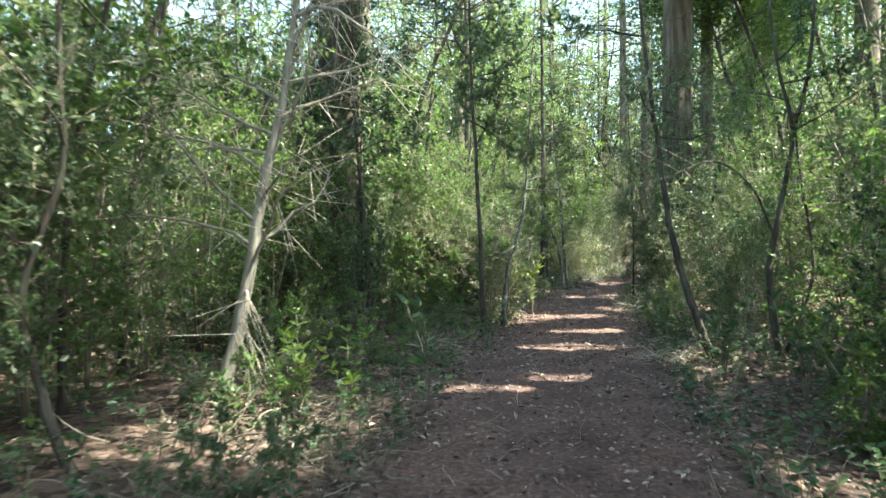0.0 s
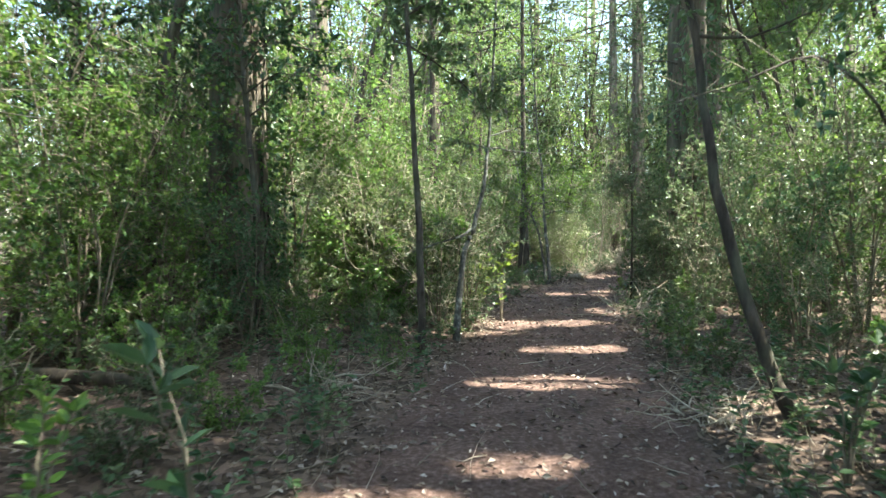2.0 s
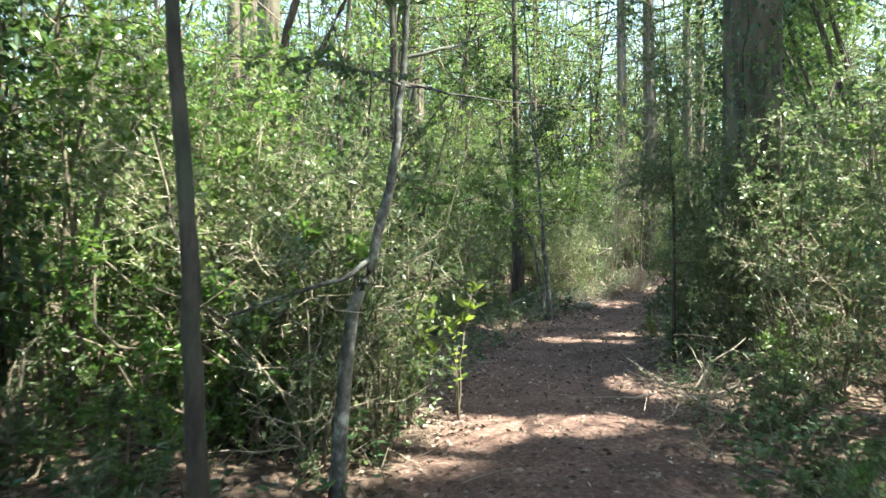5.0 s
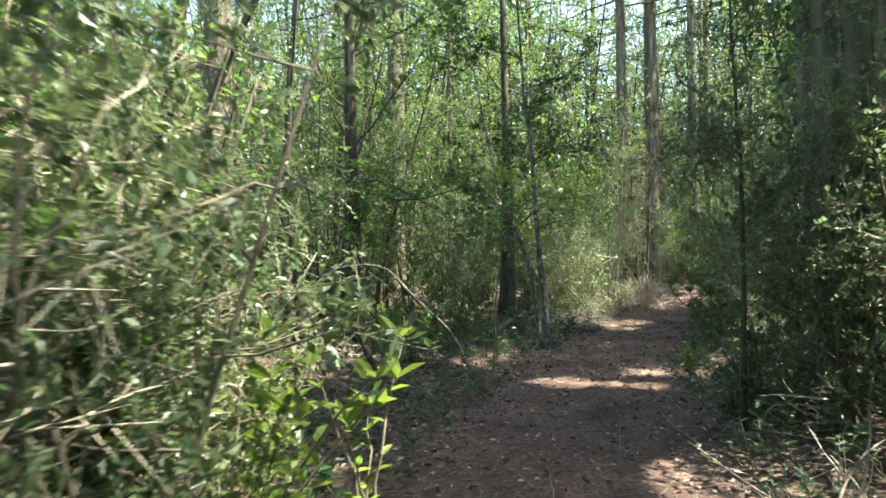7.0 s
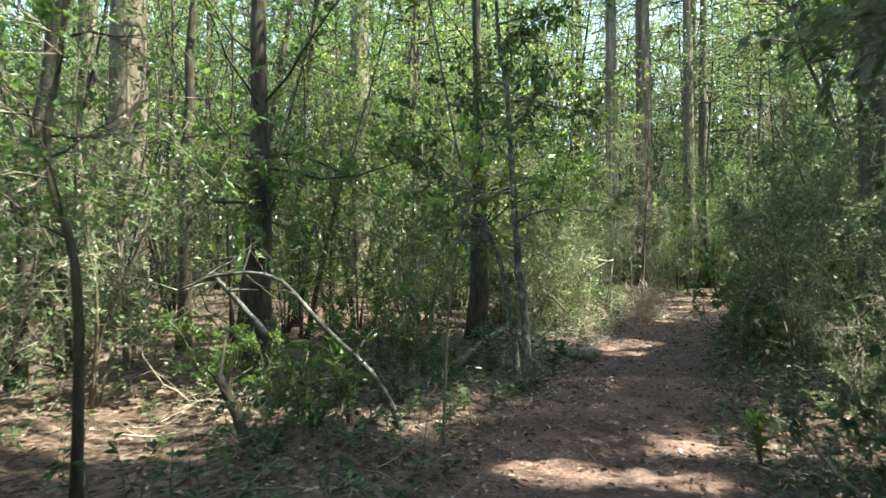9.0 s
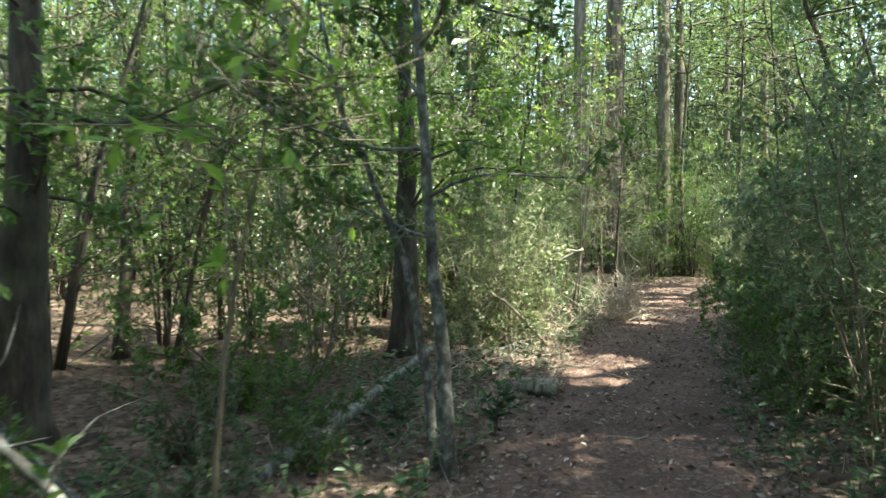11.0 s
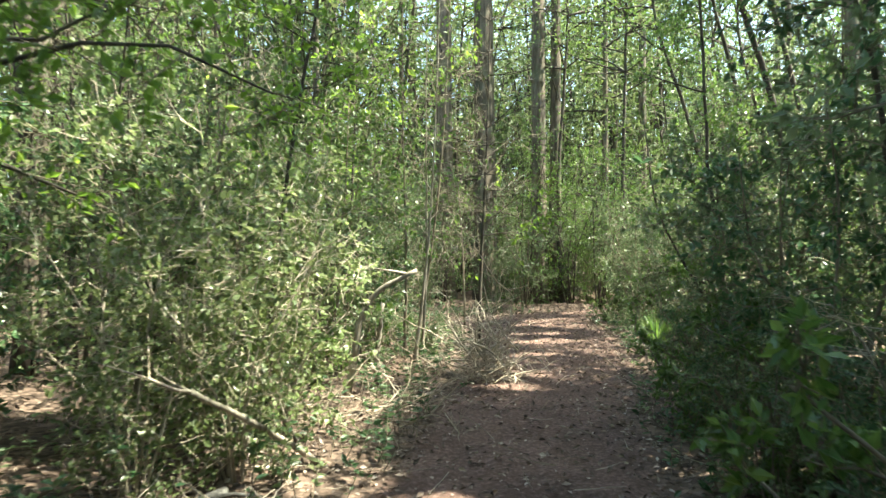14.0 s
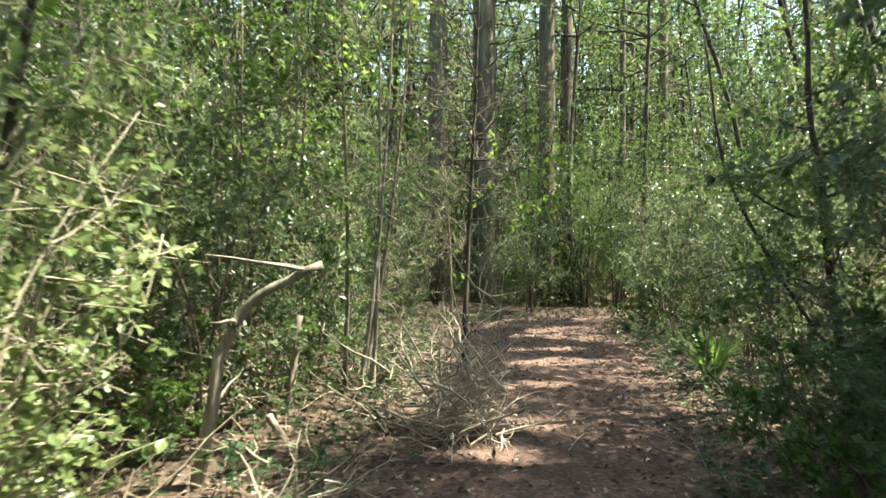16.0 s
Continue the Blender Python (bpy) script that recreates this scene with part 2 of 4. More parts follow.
def part(name, shape, mat, parent, label="", smooth=True):
    ob = new(name, shape.mesh(name, mat, smooth))
    ob.parent = parent
    return tagged(ob, label)


def thing(name, at, label, category, group=""):
    """An Empty at the foot of a thing, for its parts."""
    ob = new(name)
    ob.empty_display_size = 0.2
    ob.location = at
    return tagged(ob, label, category, group)


def curve(points, steps, rng=None, wobble=0.0):
    """A smooth line through a few places."""
    p = np.asarray(points, float)
    u = np.linspace(0, 1, steps)
    # Catmull-Rom
    ext = np.vstack([2 * p[0] - p[1], p, 2 * p[-1] - p[-2]])
    x = u * (len(p) - 1)
    i = np.minimum(x.astype(int), len(p) - 2)
    t = (x - i)[:, None]
    a, b, c, d = ext[i], ext[i + 1], ext[i + 2], ext[i + 3]
    out = 0.5 * (2 * b + (c - a) * t + (2 * a - 5 * b + 4 * c - d) * t * t + (3 * b - a - 3 * c + d) * t ** 3)
    if wobble and rng is not None:
        out[1:] += rng.normal(0, wobble, (steps - 1, 3))
    return out


def unit(v):
    return v / (np.linalg.norm(v) + 1e-9)


def limb(rng, start, way, length, steps=4, bend=0.25, lift=0.0):
    """A crooked limb that starts one way and wanders off it."""
    pts = [np.asarray(start, float)]
    d = unit(np.asarray(way, float))
    for _ in range(steps):
        d = unit(d + rng.normal(0, bend, 3) + np.array([0, 0, lift]))
        pts.append(pts[-1] + d * length / steps)
    return np.array(pts)


def twigs_on(rng, line, count, length, wood, leaf_pos, leaf_way, per, first=0.2, up=0.15, thick=0.004):
    """Fine twigs along a limb, with leaf places along each of them."""
    seg = np.diff(line, axis=0)
    for s in np.linspace(first, 1.0, count) + rng.uniform(-0.03, 0.03, count):
        x = np.clip(s, 0, 0.999) * (len(line) - 1)
        i = int(x)
        p = line[i] + seg[i] * (x - i)
        d = unit(unit(seg[i]) * 0.6 + rng.normal(0, 0.75, 3) + np.array([0, 0, up]))
        ln = length * rng.uniform(0.5, 1.2)
        tw = limb(rng, p, d, ln, 2, 0.3)
        if thick:
            wood.tube(tw[[0, 2]], (thick, thick * 0.4), 3, cap=False)
        if per:
            u = rng.uniform(0.1, 1.0, per)[:, None]
            q = np.where(u < 0.5, tw[0] + (tw[1] - tw[0]) * u * 2, tw[1] + (tw[2] - tw[1]) * (u - 0.5) * 2)
            leaf_pos.append(q)
            leaf_way.append(d * 0.5 + rng.normal(0, 0.7, (per, 3)) + np.array([0, 0, -0.1]))


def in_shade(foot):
    """True on the path and the SHADE spots, which the crowns are made to shade."""
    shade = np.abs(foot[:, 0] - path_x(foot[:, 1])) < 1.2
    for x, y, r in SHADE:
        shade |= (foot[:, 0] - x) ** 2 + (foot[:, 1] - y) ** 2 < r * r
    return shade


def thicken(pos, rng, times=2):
    """Extra leaves added where their shadow falls on the path or a SHADE spot."""
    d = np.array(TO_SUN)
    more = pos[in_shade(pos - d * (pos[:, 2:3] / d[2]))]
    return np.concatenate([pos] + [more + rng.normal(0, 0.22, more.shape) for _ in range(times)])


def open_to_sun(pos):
    """False where a leaf is left out to let the sun reach a chosen spot, or for thinning."""
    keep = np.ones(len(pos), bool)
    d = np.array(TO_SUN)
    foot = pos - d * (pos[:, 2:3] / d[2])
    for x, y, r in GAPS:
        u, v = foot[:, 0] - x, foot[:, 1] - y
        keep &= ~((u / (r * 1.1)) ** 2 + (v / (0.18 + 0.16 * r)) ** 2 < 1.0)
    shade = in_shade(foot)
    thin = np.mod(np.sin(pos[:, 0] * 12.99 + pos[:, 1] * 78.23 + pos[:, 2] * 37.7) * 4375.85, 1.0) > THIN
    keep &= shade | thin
    for x, y, r in SUN_HOLES:
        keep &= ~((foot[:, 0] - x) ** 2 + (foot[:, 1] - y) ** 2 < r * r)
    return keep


# spots to be sunlit: crown leaves on the sun's line to them are left out
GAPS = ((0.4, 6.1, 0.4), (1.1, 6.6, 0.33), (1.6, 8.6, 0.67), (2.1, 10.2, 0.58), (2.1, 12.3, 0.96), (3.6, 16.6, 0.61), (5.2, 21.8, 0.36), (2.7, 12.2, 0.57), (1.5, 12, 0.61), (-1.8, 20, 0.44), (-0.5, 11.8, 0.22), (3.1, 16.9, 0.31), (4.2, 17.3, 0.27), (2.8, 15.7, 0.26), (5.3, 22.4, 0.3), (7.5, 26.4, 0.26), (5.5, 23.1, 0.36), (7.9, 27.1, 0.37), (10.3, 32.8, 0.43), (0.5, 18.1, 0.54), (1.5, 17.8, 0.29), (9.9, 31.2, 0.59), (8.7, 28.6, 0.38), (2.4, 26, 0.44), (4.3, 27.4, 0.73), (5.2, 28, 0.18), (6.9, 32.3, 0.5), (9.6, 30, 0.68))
SUN_HOLES = ((2.75, 7.1, 0.5), (0.5, 11.3, 0.7), (-0.6, 11.7, 0.9), (-1.2, 13.0, 1.0), (7.6, 23.3, 0.4), (6.5, 11.5, 1.5), (6.2, 14.0, 1.2), (4.6, 11.2, 0.8), (-3.5, 14.5, 1.2), (-1.2, 14.8, 0.8), (-2.6, 16.6, 1.0), (11.0, 23.5, 1.3), (10.6, 26.3, 1.5), (12.5, 26.5, 1.5), (12.6, 29.5, 2.0), (13.2, 32.5, 2.0), (14.2, 35.5, 1.8), (6.8, 30.4, 1.2), (-5.0, 14.0, 1.5), (-6.0, 17.0, 1.5), (-7.0, 11.0, 1.3), (-5.5, 8.6, 1.0), (-4.0, 22.0, 1.6), (-6.0, 25.5, 1.8), (1.0, 27.5, 1.3), (2.2, 29.8, 1.4), (-4.2, 18.8, 1.2), (4.9, 22.5, 0.6), (5.2, 23.8, 0.5), (5.5, 25.6, 0.5), (9.8, 23.6, 0.8), (0.0, 12.4, 1.5), (-0.5, 17.2, 0.8), (1.2, 12.2, 0.6), (4.6, 24.6, 0.55), (5.6, 27.4, 0.8), (6.5, 30.5, 1.0), (3.9, 13.6, 0.9), (5.0, 12.4, 0.9), (-1.2, 4.4, 0.45),
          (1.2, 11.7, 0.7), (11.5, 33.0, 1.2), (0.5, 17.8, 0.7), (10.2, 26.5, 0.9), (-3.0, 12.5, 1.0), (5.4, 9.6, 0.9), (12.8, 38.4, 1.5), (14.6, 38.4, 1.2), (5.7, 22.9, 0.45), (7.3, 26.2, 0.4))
# spots to be shaded: crowns get extra leaves sunwards of them, elsewhere are thinned
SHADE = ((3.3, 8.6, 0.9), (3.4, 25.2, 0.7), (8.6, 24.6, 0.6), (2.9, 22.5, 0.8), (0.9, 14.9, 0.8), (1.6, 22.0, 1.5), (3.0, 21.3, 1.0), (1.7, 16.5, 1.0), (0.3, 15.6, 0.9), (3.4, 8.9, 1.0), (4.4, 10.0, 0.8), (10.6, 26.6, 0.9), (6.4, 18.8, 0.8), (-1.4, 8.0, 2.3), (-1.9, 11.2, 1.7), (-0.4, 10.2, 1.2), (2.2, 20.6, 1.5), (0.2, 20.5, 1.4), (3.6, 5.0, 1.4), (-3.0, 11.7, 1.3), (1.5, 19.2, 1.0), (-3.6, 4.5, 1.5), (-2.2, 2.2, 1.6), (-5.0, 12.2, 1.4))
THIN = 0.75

# ---- ground: one sheet, fine near the path ----


def ground():
    xs = np.unique(np.concatenate([np.linspace(-900, -60, 8), np.linspace(-60, -8, 27), np.arange(-8, 20.01, 0.14), np.linspace(20, 70, 26), np.linspace(70, 900, 8)]))
    ys = np.unique(np.concatenate([np.linspace(-900, -60, 8), np.linspace(-60, -4, 29), np.arange(-4, 42.01, 0.14), np.linspace(42, 100, 30), np.linspace(100, 900, 8)]))
    gx, gy = np.meshgrid(xs, ys)
    near = (np.abs(gx) < 60) & (np.abs(gy) < 80)
    gz = np.where(near, ground_z(gx, gy), 0)
    rng = np.random.default_rng(3)
    gz = gz + near * rng.normal(0, 0.006, gz.shape)
    nx, ny = len(xs), len(ys)
    idx = np.arange(nx * ny).reshape(ny, nx)
    quads = np.stack([idx[:-1, :-1], idx[:-1, 1:], idx[1:, 1:], idx[1:, :-1]], -1).reshape(-1, 4)
    me = bpy.data.meshes.new("ground")
    me.from_pydata(np.stack([gx, gy, gz], -1).reshape(-1, 3).tolist(), [], quads.tolist())
    me.polygons.foreach_set("use_smooth", [True] * len(me.polygons))
    me.materials.append(GROUND)
    mask = np.clip(1.0 - (np.abs(gx - path_x(gy)) - path_w(gy) + 0.25) / 0.5, 0, 1)
    att = me.attributes.new("trodden", "FLOAT", "POINT")
    att.data.foreach_set("value", mask.ravel().astype(np.float32))
    tagged(new("ground", me), "red-brown trodden earth path through leaf litter", "ground", kind="structure")


ground()

# ---- plants ----


def foot(x, y, sink=0.03):
    return (x, y, float(ground_z(x, y)) - sink)


def shrub(seed, name, label, height, spread, stems, branches, twigs, per, size, leaf, wood_mat=TWIG, width=0.5, low=0.12, category="shrub", group="", thick=0.016, bare=0.0, single=True, bare_twigs=True, rich=False):
    """A many-stemmed bush or small understorey tree with fine twigs."""
    rng = np.random.default_rng(seed)
    ob = thing(name, (0, 0, 0), label, category, group)
    wood, fine, crown = Shape(), Shape(), Shape()
    pos, way = [], []
    for k in range(stems):
        a = 2 * math.pi * (k + rng.uniform(-0.3, 0.3)) / stems
        out = np.array([math.cos(a), math.sin(a), 0])
        h = height * rng.uniform(0.7, 1.05)
        sp = spread * rng.uniform(0.4, 1.0)
        line = curve([out * 0.05 + np.array([0, 0, -0.05]), out * sp * 0.25 + np.array([0, 0, h * 0.35]) + rng.normal(0, 0.06, 3),
                      out * sp * 0.65 + np.array([0, 0, h * 0.7]) + rng.normal(0, 0.1, 3), out * sp + np.array([0, 0, h])], 9)
        if single:
            wood = Shape()
        wood.tube(line, np.linspace(thick, thick * 0.25, 9), 5)
        if single:
            part("stem", wood, wood_mat, ob)
        for s in np.linspace(low, 0.98, branches) + rng.uniform(-0.04, 0.04, branches):
            x = np.clip(s, 0, 0.99) * 8
            p = line[int(x)] + (line[int(x) + 1] - line[int(x)]) * (x - int(x))
            b = rng.uniform(0, 2 * math.pi)
            d = np.array([math.cos(b), math.sin(b), rng.uniform(-0.1, 0.7)]) + out * 0.4
            br = limb(rng, p, d, height * 0.27 * rng.uniform(0.6, 1.2) * (1.1 - 0.5 * s), 4, 0.22)
            fine.tube(br, np.linspace(thick * 0.4, thick * 0.12, 5), 3, cap=False)
            naked = rng.random() < bare
            twigs_on(rng, br, twigs, height * 0.12, fine, pos, way, 0 if naked else per, thick=0.0032 if bare_twigs else 0.0)
    if not single:
        tagged(part("stem_growth", wood, wood_mat, ob), kind="stuff")
    tagged(part("twig_growth", fine, TWIG_PALE if bare > 0.3 else wood_mat, ob), kind="stuff")
    if pos:
        pos, way = np.concatenate(pos), np.concatenate(way)
        crown.leaves(pos, way, rng.uniform(0.65, 1.25, len(pos)) * size, width, rng, rich)
        part("foliage", crown, leaf, ob, smooth=False)
    return ob


def slender_tree(seed, line, r0, height, bark, leaf, label, name="tree", twigs=14, forks=(), crown_at=0.5, per=16, size=0.07, n_br=16, reach=1.3, group=""):
    """A thin understorey tree: a bent trunk through the given places, carried on to its full height, with limbs and leaves above."""
    rng = np.random.default_rng(seed)
    base = np.array(foot(line[0][0], line[0][1]))
    pts = [np.array(p, float) - base for p in line]
    pts[0] = np.array([0, 0, -0.03])
    last = pts[-1]
    if last[2] < height:
        d = unit(pts[-1] - pts[-2]) * np.array([0.5, 0.5, 1])
        pts.append(last + d / max(d[2], 0.3) * (height - last[2]))
    n = 26
    trunk_line = curve(pts, n, rng, min(r0 * 0.12, 0.006))
    ob = thing(name, base, label, "tree", group)
    trunk = Shape()
    s = np.linspace(0, 1, n)
    rad = r0 * (1 - 0.8 * s) + r0 * 0.32 * np.exp(-s * 30)
    trunk.tube(trunk_line, rad, 18 if r0 > 0.1 else 10, 0.07 if r0 > 0.1 else 0.14, rng)
    part("trunk", trunk, bark, ob)
    limbs, fine, crown = Shape(), Shape(), Shape()
    pos, way = [], []
    for f in forks:
        fl = curve([np.array(p, float) - base for p in f[0]], 10, rng, f[1] * 0.15)
        limbs = Shape()
        limbs.tube(fl, np.linspace(f[1], f[1] * 0.45, 10), 7, 0.1, rng)
        part("branch", limbs, bark, ob)
        twigs_on(rng, fl, 10, 0.5, fine, pos, way, per // 2, 0.5)
    for u in np.linspace(crown_at, 0.99, n_br):
        p = trunk_line[int(u * (n - 1))]
        a = rng.uniform(0, 2 * math.pi)
        br = limb(rng, p, (math.cos(a), math.sin(a), rng.uniform(0.0, 0.7)), reach * rng.uniform(0.5, 1.1), 5, 0.2)
        limbs = Shape()
        limbs.tube(br, np.linspace(min(r0 * 0.28, 0.018), min(r0 * 0.06, 0.004), 6), 5, cap=False)
        part("branch", limbs, bark, ob)
        twigs_on(rng, br, twigs, 0.45, fine, pos, way, per, up=0.15 if per else -0.45)
    tagged(part("twig_growth", fine, TWIG_PALE if not per else TWIG, ob), kind="stuff")
    if pos:
        pos, way = np.concatenate(pos), np.concatenate(way)
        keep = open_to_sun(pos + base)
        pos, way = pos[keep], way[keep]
        crown.leaves(pos, way, rng.uniform(0.65, 1.25, len(pos)) * size, 0.5, rng)
        part("foliage", crown, leaf, ob, smooth=False)
    return ob


def pine(seed, x, y, r0, height=24.0, lean=(0, 0), crown=0.45, sprays=1500, label="tall straight pine with furrowed brown bark", dead=8, low=3.0):
    """A tall pine: straight furrowed trunk, dead snags low down, crown of needle sprays high up."""
    rng = np.random.default_rng(seed)
    ob = thing("pine_tree", foot(x, y, 0.05), label, "pine tree", "tall pines of the wood")
    base = np.array(ob.location)
    n = 40
    s = np.linspace(0, 1, n) ** 1.25
    line = np.stack([lean[0] * s * height, lean[1] * s * height, s * height], 1)
    trunk = Shape()
    sides = 20
    rad = r0 * (1 - 0.72 * s) + r0 * 0.35 * np.exp(-s * height / 0.35)
    trunk.tube(line, rad, sides, 0.14, rng)
    part("trunk", trunk, BARK_PINE, ob)
    limbs, needles = Shape(), Shape()
    for _ in range(dead):
        z = rng.uniform(low, height * crown)
        a = rng.uniform(0, 2 * math.pi)
        p = np.array([lean[0] * z, lean[1] * z, z])
        br = limb(rng, p, (math.cos(a), math.sin(a), rng.uniform(-0.3, 0.25)), rng.uniform(0.5, 2.2), 5, 0.15)
        limbs.tube(br, np.linspace(0.025, 0.006, 6), 4, cap=False)
        for q in br[2:]:
            tw = limb(rng, q, rng.normal(0, 1, 3), 0.5, 2, 0.3)
            limbs.tube(tw, (0.007, 0.005, 0.002), 3, cap=False)
    pos, way = [], []
    count = 34
    for k in range(count):
        u = crown + (1 - crown) * k / count
        z = u * height
        a = k * 2.4 + rng.uniform(-0.4, 0.4)
        ln = height * 0.16 * (1.25 - u) * rng.uniform(0.7, 1.2) + 0.6
        p = np.array([lean[0] * z, lean[1] * z, z])
        br = limb(rng, p, (math.cos(a), math.sin(a), 0.15), ln, 6, 0.1, -0.03)
        limbs.tube(br, np.linspace(0.05, 0.012, 7), 5, cap=False)
        m = sprays // count
        t = rng.uniform(0.25, 1, m) * 5.99
        i = t.astype(int)
        q = br[i] + (br[i + 1] - br[i]) * (t - i)[:, None]
        pos.append(q + rng.normal(0, 0.28, (m, 3)))
        way.append(unit(br[-1] - br[0]) * 0.5 + rng.normal(0, 0.6, (m, 3)) + np.array([0, 0, -0.25]))
    tagged(part("limb_growth", limbs, BARK_DARK, ob), kind="stuff")
    pos, way = np.concatenate(pos), np.concatenate(way)
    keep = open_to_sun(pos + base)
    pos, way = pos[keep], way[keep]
    for k in range(3):
        needles.leaves(pos + rng.normal(0, 0.08, pos.shape), way + rng.normal(0, 0.5, way.shape), rng.uniform(0.3, 0.6, len(pos)), 0.16, rng)
    part("needle_crown", needles, NEEDLES, ob, smooth=False)
    return ob


def canopy_tree(seed, x, y, height, radius, count, size=0.15, leaf=None, r0=0.1, tilt=0.0, label="added broad-leaved tree with a thin high crown that casts shade"):
    """A taller broad-leaved tree added for shade, with crown gaps where sun should fall."""
    rng = np.random.default_rng(seed)
    ob = thing("canopy_tree", foot(x, y), label, "tree", "broad-leaved trees of the wood")
    base = np.array(ob.location)
    trunk, limbs, crown = Shape(), Shape(), Shape()
    top = np.array([tilt + rng.uniform(-0.5, 0.5), rng.uniform(-0.5, 0.5), height])
    line = curve([(0, 0, -0.05), top * np.array([0.2, 0.6, 0.35]), top * np.array([1, 0.7, 0.7]), top], 22, rng, 0.012)
    s = np.linspace(0, 1, 22)
    trunk.tube(line, r0 * (1 - 0.8 * s) + r0 * 0.5 * np.exp(-s * 20), 10, 0.14, rng)
    part("trunk", trunk, BARK_DARK, ob)
    clumps = []
    for k in range(26):
        u = rng.uniform(0.58, 0.98)
        p = line[int(u * 21)]
        a = rng.uniform(0, 2 * math.pi)
        ln = radius * math.sqrt(rng.uniform(0.15, 1.0))
        br = limb(rng, p, (math.cos(a), math.sin(a), 0.35), ln, 6, 0.16)
        limbs.tube(br, np.linspace(0.03, 0.008, 7), 4, cap=False)
        clumps += [br[3], br[4], br[5], br[6]]
    tagged(part("limb_growth", limbs, BARK_DARK, ob), kind="stuff")
    c = np.array(clumps)[rng.integers(0, len(clumps), count)]
    pos = c + rng.normal(0, 1, (count, 3)) * np.array([0.42, 0.42, 0.3]) * radius / 3
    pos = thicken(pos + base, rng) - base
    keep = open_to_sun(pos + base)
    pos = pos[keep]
    crown.leaves(pos, rng.normal(0, 1, pos.shape) + np.array([0, 0, -0.3]), rng.uniform(0.6, 1.2, len(pos)) * size, 0.6, rng)
    part("foliage", crown, leaf or LEAF_MID, ob, smooth=False)
    return ob


def stick(seed, points, r0, r1, mat, name, label, category, knots=0, cut=None):
    """A fallen log, a branch or a broken stem through a few places."""
    rng = np.random.default_rng(seed)
    base = np.array(points[0], float)
    ob = thing(name, base, label, category)
    line = curve([np.array(p, float) - base for p in points], 18, rng, r0 * 0.12)
    sh = Shape()
    sh.tube(line, np.linspace(r0, r1, 18), 9, 0.2, rng)
    part("wood", sh, mat, ob)
    if knots:
        for _ in range(knots):
            p = line[rng.integers(3, 18)]
            br = limb(rng, p, rng.normal(0, 1, 3) + np.array([0, 0, 0.4]), rng.uniform(0.15, 0.6), 4, 0.25)
            tw = Shape()
            tw.tube(br, np.linspace(r1 * 0.5 + 0.003, 0.002, 5), 4, cap=False)
            part("side_twig", tw, mat, ob)
    if cut:
        end = Shape()
        d = unit(line[1] - line[0])
        end.tube([line[0] - d * 0.012, line[0] - d * 0.004], (r0 * 0.93, r0 * 0.97), 12)
        part("cut_end", end, cut, ob, "pale sawn end")
    return ob


def twig_heap(seed, x, y, radius, height, count, mat, label, name="twig_heap", rise=0.5, long=0.8):
    """A tangle of dead brushwood."""
    rng = np.random.default_rng(seed)
    ob = thing(name, foot(x, y, 0.0), label, "brushwood")
    b = Shape()
    for _ in range(count):
        p = np.array([rng.normal(0, radius * 0.5), rng.normal(0, radius * 0.5), abs(rng.normal(0, height * 0.35))])
        d = np.array([rng.normal(), rng.normal(), rng.uniform(-0.2, rise)])
        ln = long * rng.uniform(0.4, 1.2)
        line = limb(rng, p, d, ln, 5, 0.22)
        line[:, 2] = np.maximum(line[:, 2], 0.01)
        r = rng.uniform(0.003, 0.0095) * (1.4 if count > 70 else 1.0)
        a = Shape()
        a.tube(line, np.linspace(r, r * 0.3, 6), 4, cap=False)
        part("stick", a, mat, ob)
        for q in line[1:5]:
            tw = limb(rng, q, rng.normal(0, 1, 3), ln * 0.35, 3, 0.3)
            b.tube(tw, np.linspace(r * 0.45, r * 0.15, 4), 3, cap=False)
    tagged(part("twig_growth", b, mat, ob), kind="stuff")
    return ob


def broad_sapling(seed, x, y, height, stems, leaf, label, size=0.12, name="sapling", lean=(0, 0), per=9):
    """A young shoot with large separate leaves."""
    rng = np.random.default_rng(seed)
    ob = thing(name, foot(x, y, 0.01), label, "sapling")
    crown = Shape()
    pos, way = [], []
    for k in range(stems):
        a = rng.uniform(0, 2 * math.pi)
        tip = np.array([lean[0] + 0.28 * math.cos(a), lean[1] + 0.28 * math.sin(a), 1.0]) * height * rng.uniform(0.65, 1.0)
        line = curve([(0, 0, 0), tip * np.array([0.25, 0.25, 0.5]), tip], 10, rng, 0.006)
        wood = Shape()
        wood.tube(line, np.linspace(0.009, 0.003, 10), 6)
        part("stem", wood, TWIG, ob)
        for j, s in enumerate(np.linspace(0.35, 1.0, per)):
            p = line[min(9, int(s * 9.99))]
            b = j * 2.4 + k
            d = np.array([math.cos(b), math.sin(b), 0.45 if s < 0.9 else 1.2])
            pos.append(p)
            way.append(d)
            if s > 0.8:
                pos.append(p)
                way.append(np.array([math.cos(b + 2), math.sin(b + 2), 0.7]))
    pos, way = np.array(pos), np.array(way)
    crown.leaves(pos, way, rng.uniform(0.7, 1.2, len(pos)) * size, 0.42, rng, True, 0.12)
    part("leaves", crown, leaf, ob, smooth=False)
    return ob


